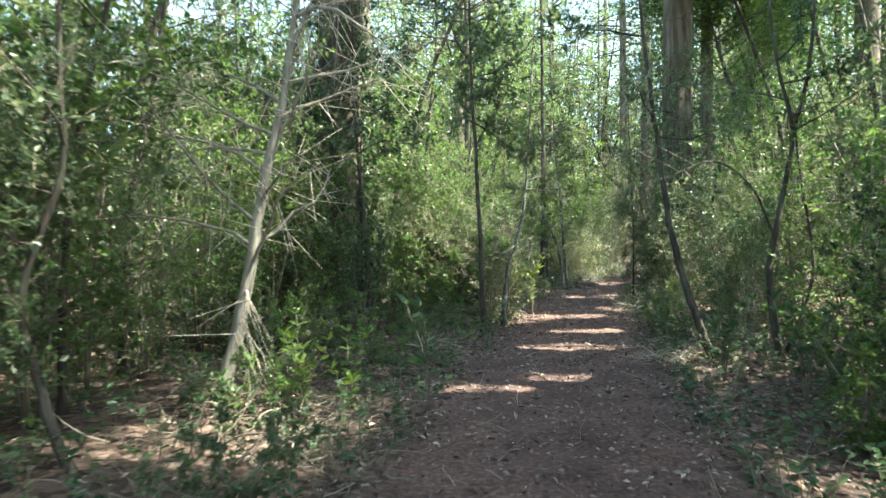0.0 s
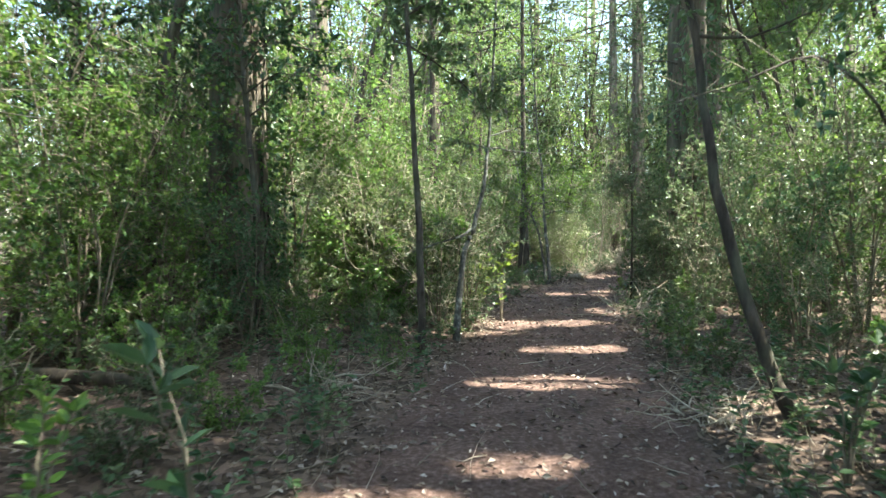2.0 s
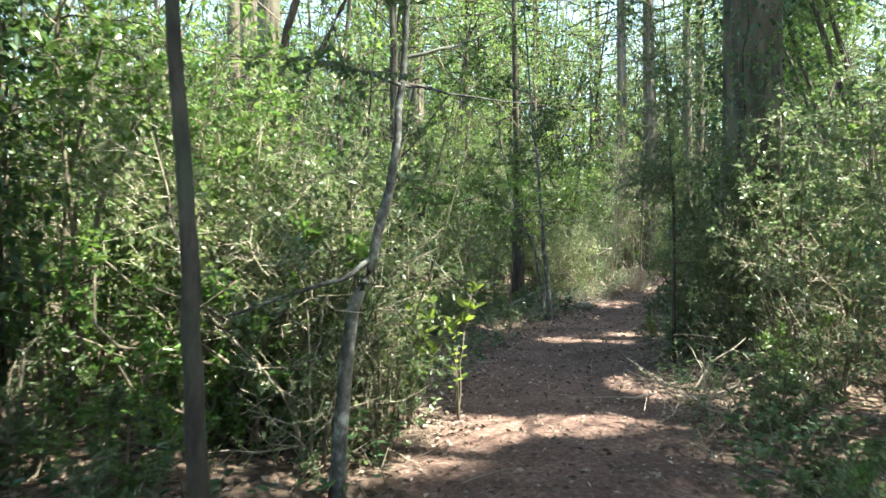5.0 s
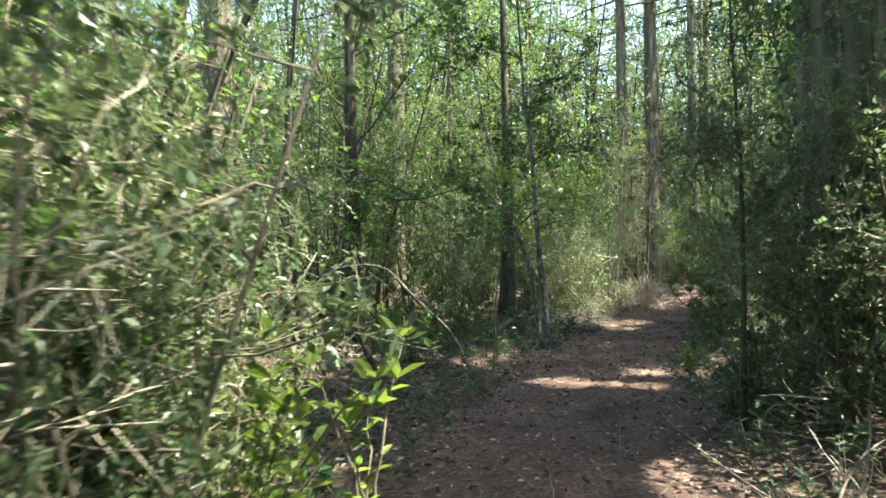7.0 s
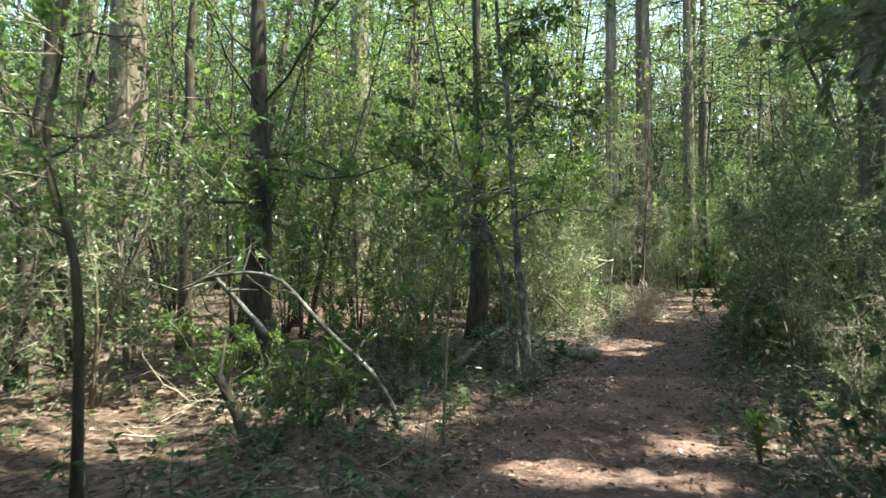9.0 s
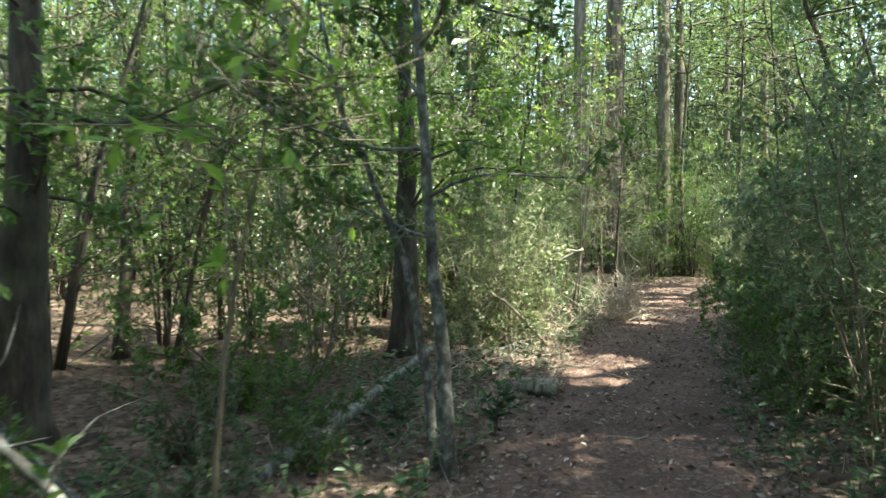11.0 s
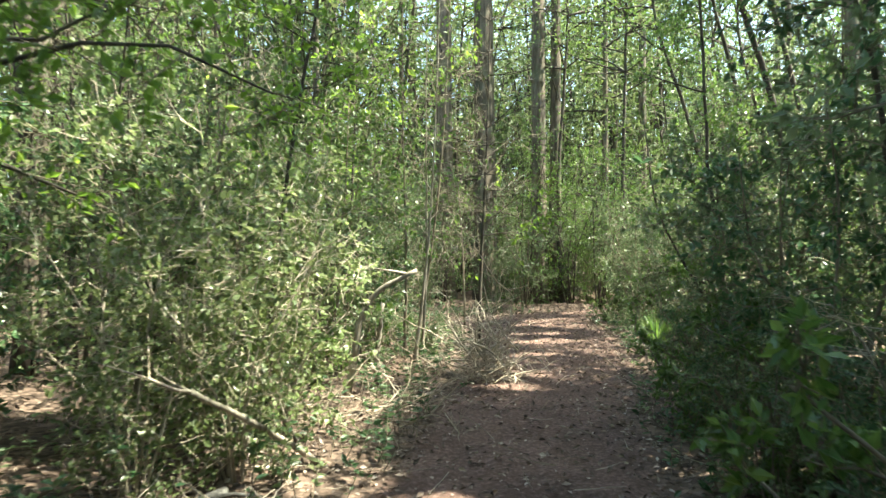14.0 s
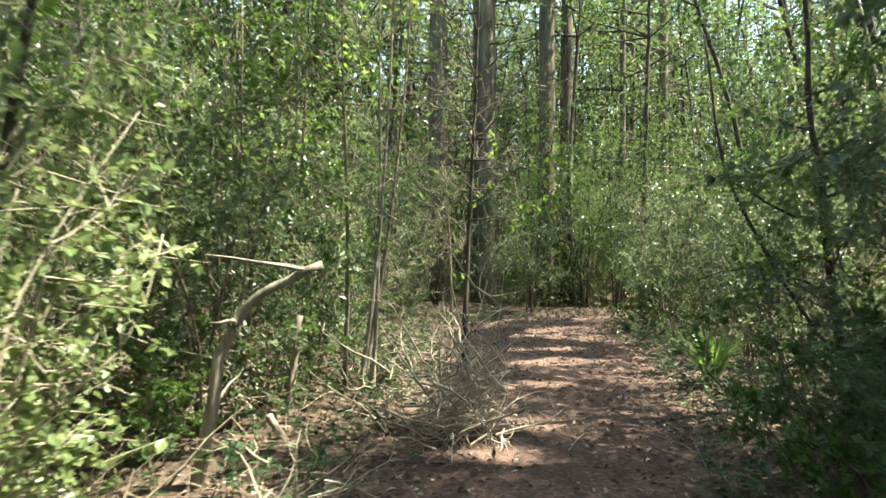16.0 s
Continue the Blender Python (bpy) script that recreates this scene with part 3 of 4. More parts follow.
def rush_tuft(seed, x, y, count, length):
    """A tuft of long arching strap leaves."""
    rng = np.random.default_rng(seed)
    ob = thing("rush_tuft", foot(x, y, 0.01), "green tuft of long strap leaves beside the path", "grass tuft")
    for _ in range(count):
        sh = Shape()
        a = rng.uniform(0, 2 * math.pi)
        out = np.array([math.cos(a), math.sin(a), 0])
        ln = length * rng.uniform(0.6, 1.1)
        sp = rng.uniform(0.15, 0.75)
        s = np.linspace(0, 1, 6)[:, None]
        mid = out * (0.04 + ln * sp * s ** 1.6) + np.array([0, 0, 1.0]) * ln * (s - 0.45 * sp * s ** 2.6)
        side = np.array([-out[1], out[0], 0]) * 0.011 * (1 - s ** 2 * 0.95)
        v = np.concatenate([mid - side, mid + side])
        sh.add(v, [(i, i + 1, i + 7, i + 6) for i in range(5)])
        part("blade", sh, LEAF_MID, ob)
    return ob


def climber(seed, x, y, r, height, count, size=0.07):
    """Ivy climbing a trunk: a loose coat of dark leaves on creeping stems."""
    rng = np.random.default_rng(seed)
    ob = thing("ivy", foot(x, y, 0.02), "dark green ivy climbing a thick pine trunk", "ivy")
    for _ in range(7):
        a0, turn = rng.uniform(0, 2 * math.pi), rng.uniform(-0.25, 0.25)
        z = np.linspace(0, height * rng.uniform(0.6, 1.0), 14)
        a = a0 + turn * z + rng.normal(0, 0.06, 14)
        rr = r * (1 - 0.02 * z) + 0.35 * r * np.exp(-z / 0.35) + 0.015
        sh = Shape()
        sh.tube(np.stack([rr * np.cos(a), rr * np.sin(a), z], 1), np.linspace(0.018, 0.006, 14), 5)
        part("creeping_stem", sh, BARK_DARK, ob)
    z = rng.uniform(0.1, 1, count) ** 1.15 * height
    a = rng.uniform(0, 2 * math.pi, count)
    patch = 0.5 + 0.5 * np.sin(2.3 * z + 2 * a) * np.sin(1.1 * z - 3 * a + 1.0)
    keep = rng.random(count) < 0.25 + patch
    z, a = z[keep], a[keep]
    rr = r * (1 - 0.02 * z) + 0.03 + np.abs(rng.normal(0, 0.16, len(z)))
    pos = np.stack([rr * np.cos(a), rr * np.sin(a), z], 1)
    way = np.stack([np.cos(a) * 0.5, np.sin(a) * 0.5, -0.8 * np.ones(len(z))], 1) + rng.normal(0, 0.5, (len(z), 3))
    sh = Shape()
    sh.leaves(pos, way, rng.uniform(0.6, 1.3, len(z)) * size, 0.75, rng, True)
    part("foliage", sh, LEAF_DARK, ob, smooth=False)
    return ob


# -- tall pines --
pine(11, 5.25, 15.35, 0.37, 26, (0, 0), dead=10)
pine(12, 10.6, 40.0, 0.30, 27, (-0.01, 0), label="tall pine with sunlit reddish bark", dead=26, low=5)
pine(13, 12.0, 40.2, 0.38, 28, (-0.012, 0), label="thick dark pine standing at the bend of the path")
pine(14, 13.4, 39.2, 0.25, 26, (-0.006, 0))
pine(15, 14.1, 39.6, 0.2, 25, (0.004, 0))
pine(16, 0.8, 34.0, 0.36, 27)
pine(17, -3.0, 26.0, 0.38, 27)
pine(18, -4.3, 27.2, 0.22, 25)
pine(19, 7.9, 20.6, 0.22, 25)
pine(20, 9.2, 14.9, 0.3, 25)
pine(21, -1.68, 11.5, 0.36, 25, crown=0.5, label="thick dark pine with ivy-green shade at its foot", dead=6)
for k, (px, py) in enumerate(((16.5, 46), (8.0, 50), (3.5, 47), (-7, 40), (19, 33), (15.5, 24), (13.5, 18), (-9, 17), (-6, 5), (8.5, 3), (12, 9), (-5.5, 33), (20, 44), (-12, 28), (6, 57), (13, 55))):
    pine(40 + k, px, py, 0.2 + 0.04 * (k % 4), 24 + k % 4, sprays=1100, dead=6)

# younger pines with low pale crowns, far behind
for k, (px, py) in enumerate(((17.5, 42.5), (20.5, 47), (15.2, 50), (11.0, 48.5), (7.0, 44.5), (2.0, 42.5), (-2.5, 45), (-7.5, 47), (23.5, 40), (-10, 36), (25, 34), (4.5, 52), (18, 57), (9.5, 60), (0, 58))):
    pine(140 + k, px, py, 0.14 + 0.02 * (k % 3), 17 + 2 * (k % 4), crown=0.2, sprays=2600, dead=3, low=1.5, label="young pine with a deep pale green crown")
climber(36, -1.68, 11.5, 0.36, 7.5, 6500)
climber(37, 5.25, 15.35, 0.37, 5.5, 3500)

# -- thin trees whose stems show --
slender_tree(61, [(3.37, 23.05, 0), (3.39, 23.05, 1.2), (3.4, 23.05, 2.4), (3.36, 23.05, 4.2)], 0.165, 12, BARK_DARK, LEAF_FRESH, "straight dark-barked tree standing in leaf litter", crown_at=0.34, n_br=30, reach=1.9, size=0.07)
slender_tree(62, [(3.49, 19.3, 0), (3.44, 19.3, 0.7), (3.37, 19.3, 1.4), (3.28, 19.3, 2.8), (3.15, 19.3, 4.0)], 0.05, 8.5, BARK_GREY, LEAF_MID, "slim grey tree with blotched lichen bark", crown_at=0.42)
slender_tree(63, [(3.42, 19.4, 0), (3.33, 19.42, 0.7), (3.22, 19.42, 1.25), (2.98, 19.42, 1.88), (2.79, 19.42, 2.4)], 0.035, 5.0, BARK_GREY, LEAF_MID, "thin grey tree leaning away from its neighbour", crown_at=0.55, n_br=8)
slender_tree(64, [(0.57, 9.75, 0), (0.545, 9.75, 1.05), (0.51, 9.75, 1.8), (0.42, 9.75, 3.3), (0.38, 9.75, 4.6)], 0.042, 9.5, BARK_DARK, LEAF_GREY, "slender upright dark sapling trunk beside the path", crown_at=0.55, n_br=24, reach=1.7, size=0.09)
slender_tree(65, [(0.93, 10.7, 0), (1.01, 10.7, 0.92), (1.14, 10.68, 1.3), (1.25, 10.66, 1.9), (1.33, 10.64, 2.87)], 0.04, 6.5, BARK_GREY, LEAF_GREY, "crooked forked trunk with grey bark at the edge of the path", crown_at=0.68, n_br=12, reach=0.9, size=0.055,
             forks=[([(1.12, 10.68, 1.27), (0.98, 10.62, 1.17), (0.8, 10.55, 1.12), (0.45, 10.5, 1.0)], 0.016)])
slender_tree(66, [(2.86, 7.2, 0), (2.66, 7.25, 0.54), (2.42, 7.35, 1.5), (2.31, 7.4, 2.43), (2.12, 7.4, 3.9)], 0.047, 6.5, BARK_DARK, LEAF_GREY, "slender dark trunk leaning over the path", crown_at=0.55, n_br=9)
slender_tree(67, [(3.38, 6.83, 0), (3.24, 6.83, 0.9), (3.34, 6.83, 1.6), (3.47, 6.83, 2.4), (3.27, 6.83, 3.4)], 0.04, 6.0, BARK_DARK, LEAF_DARK, "dark forked tree with twisting stems",
             forks=[([(3.45, 6.83, 2.3), (3.62, 6.85, 2.9), (3.7, 6.85, 3.7), (3.75, 6.9, 5.0)], 0.024), ([(3.42, 6.85, 0.2), (3.75, 6.95, 1.0), (3.62, 6.95, 1.9), (3.55, 6.95, 2.6)], 0.02),
                    ([(3.26, 6.8, 1.4), (2.95, 6.6, 1.85), (2.5, 6.4, 2.05), (2.1, 6.3, 1.9)], 0.012)], crown_at=0.6, n_br=9)
slender_tree(68, [(-1.64, 5.0, 0), (-1.46, 5.0, 0.84), (-1.27, 5.0, 1.87), (-1.08, 5.0, 2.85)], 0.058, 5.5, BARK_PALE, LEAF_GREY, "pale leaning dead trunk with bare grey twigs", name="dead_tree", crown_at=0.3, n_br=22, reach=1.2, per=0, twigs=20)
slender_tree(69, [(-1.92, 3.56, 0), (-2.08, 3.56, 0.5), (-2.18, 3.56, 1.03), (-1.97, 3.56, 1.67), (-1.95, 3.5, 2.4)], 0.032, 4.2, BARK_DARK, LEAF_GREY, "crooked dark shrub stem at the edge of the path", crown_at=0.3, n_br=15, reach=0.9, size=0.055)
slender_tree(71, [(0.61, 16.32, 0), (0.62, 16.3, 1.16), (0.46, 16.3, 1.87), (0.57, 16.28, 2.61)], 0.03, 5.5, BARK_DARK, LEAF_MID, "thin crooked dark tree in sunlit litter", crown_at=0.35, n_br=14, reach=0.9, size=0.06)
slender_tree(72, [(0.67, 20.1, 0), (0.7, 20.1, 1.0), (0.74, 20.1, 2.0), (0.72, 20.1, 4.0)], 0.2, 13, BARK_DARK, LEAF_MID, "stout dark-barked tree among ferny undergrowth", crown_at=0.4, n_br=22, reach=2.2, size=0.09)
slender_tree(73, [(4.08, 14.75, 0), (4.09, 14.75, 1.65), (4.05, 14.74, 2.3), (4.0, 14.75, 3.5)], 0.02, 5.0, BARK_DARK, LEAF_GREY, "thin straight stem veiled in small leaves", crown_at=0.15, n_br=24, reach=0.8, size=0.05)
slender_tree(74, [(10.0, 26.05, 0), (9.92, 26.05, 0.7), (9.81, 26.08, 1.5), (9.68, 26.09, 2.7)], 0.05, 6.0, BARK_DARK, LEAF_MID, "dark many-branched small tree beside the path", crown_at=0.25, n_br=22, reach=1.1, size=0.06,
             forks=[([(9.95, 26.05, 0.5), (9.6, 26.3, 1.2), (9.3, 26.5, 2.0), (9.2, 26.6, 3.0)], 0.02)])
for k, (sx, sy, tx, ty) in enumerate(((6.77, 27.96, 7.0, 27.85), (6.9, 28.1, 6.95, 28.1), (6.66, 28.05, 6.6, 27.9), (6.82, 28.2, 7.2, 28.2), (8.9, 32.6, 8.75, 32.6))):
    slender_tree(80 + k, [(sx, sy, 0), ((sx + tx) / 2 + 0.03, (sy + ty) / 2, 1.4), (tx, ty, 2.9)], 0.022, 4.8, BARK_PALE if k < 2 else TWIG, LEAF_MID, "thin pale upright stem with sparse leaves", name="sapling_tree", crown_at=0.4, n_br=9, reach=0.6, size=0.07, per=8)
slender_tree(90, [(4.2, 26.0, 0), (4.22, 26.0, 1.2), (4.42, 26.0, 2.15), (4.6, 26.0, 2.65), (4.74, 26.0, 3.15)], 0.032, 3.4, BARK_PALE, LEAF_GREY, "pale broken dead stem with bare twigs", name="dead_tree", crown_at=0.5, n_br=6, reach=0.6, per=0, twigs=6)

slender_tree(91, [(8.35, 30.1, 0), (8.38, 30.1, 1.2), (8.42, 30.05, 2.4), (8.45, 30.0, 3.4)], 0.035, 6.2, BARK_DARK, LEAF_FRESH, "young tree with large glowing fresh green leaves", crown_at=0.3, n_br=42, reach=1.3, size=0.105, per=13, twigs=12)
slender_tree(92, [(6.3, 31.5, 0), (6.4, 31.5, 1.5), (6.5, 31.4, 3.5)], 0.035, 7.0, BARK_DARK, LEAF_FRESH, "tree with fresh green leaves in the sun", crown_at=0.35, n_br=18, reach=1.4, size=0.12, per=9)
slender_tree(93, [(8.75, 22.9, 0), (8.6, 22.8, 1.2), (8.2, 22.6, 2.4), (7.7, 22.4, 3.1)], 0.025, 3.5, BARK_DARK, LEAF_DARK, "small dark tree whose leafy tip hangs over the path", crown_at=0.6, n_br=6, reach=0.5, size=0.085, per=8)
slender_tree(94, [(4.9, 25.0, 0), (4.95, 25.0, 1.2), (5.1, 25.0, 2.4), (5.3, 25.0, 3.6)], 0.025, 5.0, BARK_DARK, LEAF_FRESH, "slim tree with fresh green leaves above the brush", crown_at=0.5, n_br=12, reach=1.1, size=0.09, per=9)

slender_tree(95, [(-1.1, 10.2, 0), (-1.15, 10.2, 1.5), (-1.3, 10.3, 3.0), (-1.35, 10.3, 4.5)], 0.04, 7.0, BARK_DARK, LEAF_DARK, "dark leafy tree hanging before a thick pine", crown_at=0.42, n_br=24, reach=1.3, size=0.075, per=14)
slender_tree(96, [(-3.0, 6.4, 0), (-2.9, 6.4, 1.5), (-2.7, 6.5, 3.0), (-2.5, 6.5, 4.5)], 0.04, 7.5, BARK_DARK, LEAF_DARK, "dark leafy understorey tree with a crooked stem", crown_at=0.42, n_br=24, reach=1.4, size=0.075, per=14)
slender_tree(97, [(-2.5, 4.5, 0), (-2.45, 4.5, 1.5), (-2.2, 4.5, 2.8), (-1.9, 4.5, 3.6)], 0.03, 4.6, BARK_DARK, LEAF_MID, "understorey tree with leafy sprays reaching over the path", crown_at=0.35, n_br=20, reach=1.1, size=0.065, per=13)

slender_tree(98, [(2.6, 27.6, 0), (2.65, 27.6, 1.4), (2.5, 27.6, 3.0), (2.45, 27.5, 4.5)], 0.035, 6.5, BARK_DARK, LEAF_FRESH, "tree with fresh green leaves lit from behind", crown_at=0.25, n_br=28, reach=1.5, size=0.085, per=13)
slender_tree(99, [(4.0, 29.6, 0), (4.05, 29.6, 1.4), (4.2, 29.6, 3.0), (4.1, 29.5, 4.5)], 0.035, 7.0, BARK_DARK, LEAF_FRESH, "tree with fresh green leaves lit from behind", crown_at=0.25, n_br=28, reach=1.5, size=0.085, per=13)
slender_tree(100, [(1.0, 24.6, 0), (1.0, 24.6, 1.4), (1.15, 24.6, 3.0), (1.1, 24.5, 4.5)], 0.03, 6.5, BARK_DARK, LEAF_FRESH, "slim tree with fresh green leaves over pale litter", crown_at=0.35, n_br=22, reach=1.4, size=0.08, per=12)

slender_tree(101, [(2.55, 17.35, 0), (2.6, 17.35, 1.0), (2.73, 17.3, 1.7)], 0.011, 1.95, TWIG, LEAF_FRESH, "thin young tree with soft fresh green leaves", name="sapling_tree", crown_at=0.6, n_br=9, reach=0.35, size=0.075, per=6, twigs=4)
for k, (tx, ty) in enumerate(((-3.3, 10.7), (-4.3, 13.0), (-2.9, 13.3))):
    slender_tree(102 + k, [(tx, ty, 0), (tx + 0.05, ty, 1.5), (tx + 0.15, ty, 3.0), (tx + 0.1, ty, 4.5)], 0.045, 8.5, BARK_DARK, LEAF_DARK, "dark leafy understorey tree in the shade", crown_at=0.42, n_br=32, reach=1.6, size=0.08, per=14)

# -- taller broad-leaved trees, mostly out of view, added to shade the path --
crown_rng = np.random.default_rng(5)
for k in range(44):
    cy = -8 + (k // 2) * 2.25 + crown_rng.uniform(-0.7, 0.7)
    right = k % 2 == 0
    off = crown_rng.uniform(4.2, 6.0) if right else crown_rng.uniform(3.9, 6.5) + (1.6 if cy > 21 else 0)
    cx = float(path_x(cy)) + (off if right else -off)
    if min((cx - a) ** 2 + (cy - b) ** 2 for a, b in ((5.25, 15.35), (-1.78, 11.5), (3.37, 23.05), (0.55, 20.1), (-1.6, 5.0))) < 1.2:
        cx += 1.3 if right else -1.3
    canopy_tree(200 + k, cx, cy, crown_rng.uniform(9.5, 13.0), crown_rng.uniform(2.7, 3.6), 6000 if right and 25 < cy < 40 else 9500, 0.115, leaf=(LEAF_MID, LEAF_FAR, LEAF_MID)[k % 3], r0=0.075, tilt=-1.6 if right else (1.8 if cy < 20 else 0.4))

# further trees to the right, added so their crowns darken the ground
for k, (cx, cy) in enumerate(((8.4, 6.6), (12.6, 17.6), (13.4, 20.6), (14.2, 23.4))):
    canopy_tree(260 + k, cx, cy, 11.5, 3.2, 9500, 0.115, leaf=LEAF_MID, r0=0.08, tilt=-0.8)

# -- understorey: a few bushes, copied --
GREY = "bush with small grey-green leaves and fine twigs"
KINDS = [
    shrub(301, "shrub", GREY, 2.6, 0.9, 6, 9, 8, 9, 0.055, LEAF_GREY, width=0.6),
    shrub(302, "shrub", "dense bush with small dark green leaves", 2.2, 0.9, 6, 8, 8, 11, 0.06, LEAF_DARK),
    shrub(303, "shrub", "tall loose bush with mid-green leaves", 3.4, 1.1, 6, 10, 8, 9, 0.062, LEAF_MID, width=0.6, thick=0.017, low=0.06),
    shrub(304, "shrub", "twiggy bush with sparse grey-green leaves and dead twigs", 2.0, 1.0, 6, 8, 9, 7, 0.05, LEAF_GREY, bare=0.4),
    shrub(305, "shrub", "low spreading bush with mixed green leaves", 1.0, 0.8, 7, 6, 7, 10, 0.055, LEAF_MID, low=0.05),
    shrub(306, "shrub", "low dark bush with grey-green leaves", 0.8, 0.7, 7, 6, 7, 9, 0.05, LEAF_GREY, low=0.05),
]
VINE = shrub(321, "bramble", "rambling bush with larger pale leaves on bare twigs", 2.1, 1.1, 8, 10, 8, 5, 0.052, LEAF_PALE, TWIG_PALE, width=0.72, low=0.08, thick=0.012, category="bramble", rich=True)
TALL = [
    shrub(307, "tall_shrub", "tall dark understorey bush with bare lower stems", 4.8, 1.3, 4, 10, 8, 13, 0.068, LEAF_DARK, BARK_DARK, thick=0.026, low=0.12, single=False),
    shrub(308, "tall_shrub", "tall bush with grey-green leaves", 4.4, 1.4, 5, 9, 8, 12, 0.06, LEAF_GREY, BARK_DARK, thick=0.022, low=0.06, single=False),
    shrub(309, "tall_shrub", "tall loose bush with fresh green leaves", 5.4, 1.5, 5, 10, 8, 12, 0.066, LEAF_MID, BARK_DARK, thick=0.026, low=0.06, single=False),
]
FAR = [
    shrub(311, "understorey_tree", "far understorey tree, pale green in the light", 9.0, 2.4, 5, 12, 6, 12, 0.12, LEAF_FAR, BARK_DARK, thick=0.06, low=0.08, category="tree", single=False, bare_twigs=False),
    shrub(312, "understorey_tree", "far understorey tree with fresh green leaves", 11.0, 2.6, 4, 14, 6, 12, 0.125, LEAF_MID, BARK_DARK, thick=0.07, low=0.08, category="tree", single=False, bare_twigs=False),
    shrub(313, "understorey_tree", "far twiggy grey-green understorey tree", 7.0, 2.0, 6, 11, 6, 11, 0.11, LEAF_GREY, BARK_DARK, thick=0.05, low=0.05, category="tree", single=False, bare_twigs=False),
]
for k, ob in enumerate(KINDS + TALL + FAR + [VINE]):
    ob.location = foot(-7.5 - 2.2 * (k % 3), -5 - 2.2 * (k // 3))
    tagged(ob, group="bushes of the understorey" if k < 9 else "understorey trees of the wood")


def plant(ob, x, y, size, turn, tilt=0.0, sink=0.04):
    return copy_thing(ob, pose(*foot(x, y, sink), tilt, 0, turn) @ Matrix.Diagonal((size, size, size, 1)))


# first row beside the path: distance from its centre line to the nearest leaves
LEFT = ((-10, 1.9), (2, 2.3), (5, 2.9), (7, 3.6), (10.2, 3.4), (10.9, 1.5), (12.2, 1.7), (13, 2.1), (14, 2.7), (15, 3.4), (16.2, 3.7), (18.5, 3.8), (21, 3.2), (22.5, 2.6), (24.0, 2.3), (26, 2.4), (27.5, 2.0), (29, 2.2), (31, 2.6), (36, 2.6), (45, 2.6))
RIGHT = ((-10, 1.9), (3, 1.9), (6, 2.3), (8.5, 2.4), (10.5, 2.0), (12.5, 1.5), (14, 1.3), (18, 1.25), (22, 1.2), (24.5, 1.4), (25.5, 1.7), (28, 1.85), (32, 1.9), (36, 1.6), (45, 1.3))
CLEAR = ((-3.2, 19.6, 1.1), (-4.6, 21.6, 1.7), (9.3, 26.5, 0.8), (9.75, 27.3, 0.7), (8.75, 25.5, 0.5), (5.7, 25.5, 0.7), (5.75, 24.4, 0.6), (4.95, 24.3, 1.1), (7.25, 26.7, 0.75), (6.95, 27.3, 0.5), (4.8, 21.9, 0.8), (11.7, 39.2, 0.8), (11.3, 38.2, 0.7), (0.6, 12.6, 1.0), (0.9, 11.3, 0.6), (-1.8, 11.5, 0.9), (5.35, 15.5, 0.7), (3.37, 23.05, 1.0), (0.55, 20.1, 0.9), (2.4, 26.0, 1.0), (1.5, 18.2, 1.6), (4.2, 26.0, 0.6), (0.7, 17.3, 1.2), (10.45, 28.15, 0.7), (-0.5, 8.5, 1.6))
spots = []
fill = np.random.default_rng(17)


def free(x, y, gap):
    return all((x - a) ** 2 + (y - b) ** 2 > gap * gap for a, b in spots) and all((x - a) ** 2 + (y - b) ** 2 > r * r for a, b, r in CLEAR)


for side, table in ((-1, LEFT), (1, RIGHT)):
    ty, tw = zip(*table)
    for row in range(4):
        y = -4.0
        while y < 36.5:
            y += fill.uniform(0.75, 1.25) * (1 + 0.16 * row)
            size = fill.uniform(0.75, 1.15)
            edge = float(np.interp(y, ty, tw))
            x = float(path_x(y)) + side * (edge + 0.6 * size + row * 1.25 + fill.uniform(-0.15, 0.35))
            if not free(x, y, 0.85 + 0.1 * row):
                continue
            spots.append((x, y))
            if side > 0 and row > 1 and 17 < y < 35:
                plant(KINDS[(0, 2, 3)[fill.integers(0, 3)]], x, y, size, fill.uniform(0, 360), fill.uniform(-6, 6))
            elif row < 2 and y > -1:
                kind = fill.choice(6, p=(0.34, 0.1, 0.24, 0.18, 0.08, 0.06))
                if side > 0 and row == 0 and y > 8:
                    kind, size = (0, 1, 3, 3, 4, 5)[kind] if y < 19 else (0, 0, 0, 3, 1, 4)[kind], size * (0.8 if y < 19 else 0.95)
                plant(KINDS[kind], x, y, size * (1 + 0.2 * row), fill.uniform(0, 360), fill.uniform(-6, 6))
            else:
                plant(TALL[fill.choice(3, p=(0.05, 0.5, 0.45))], x, y, size, fill.uniform(0, 360), fill.uniform(-6, 6))
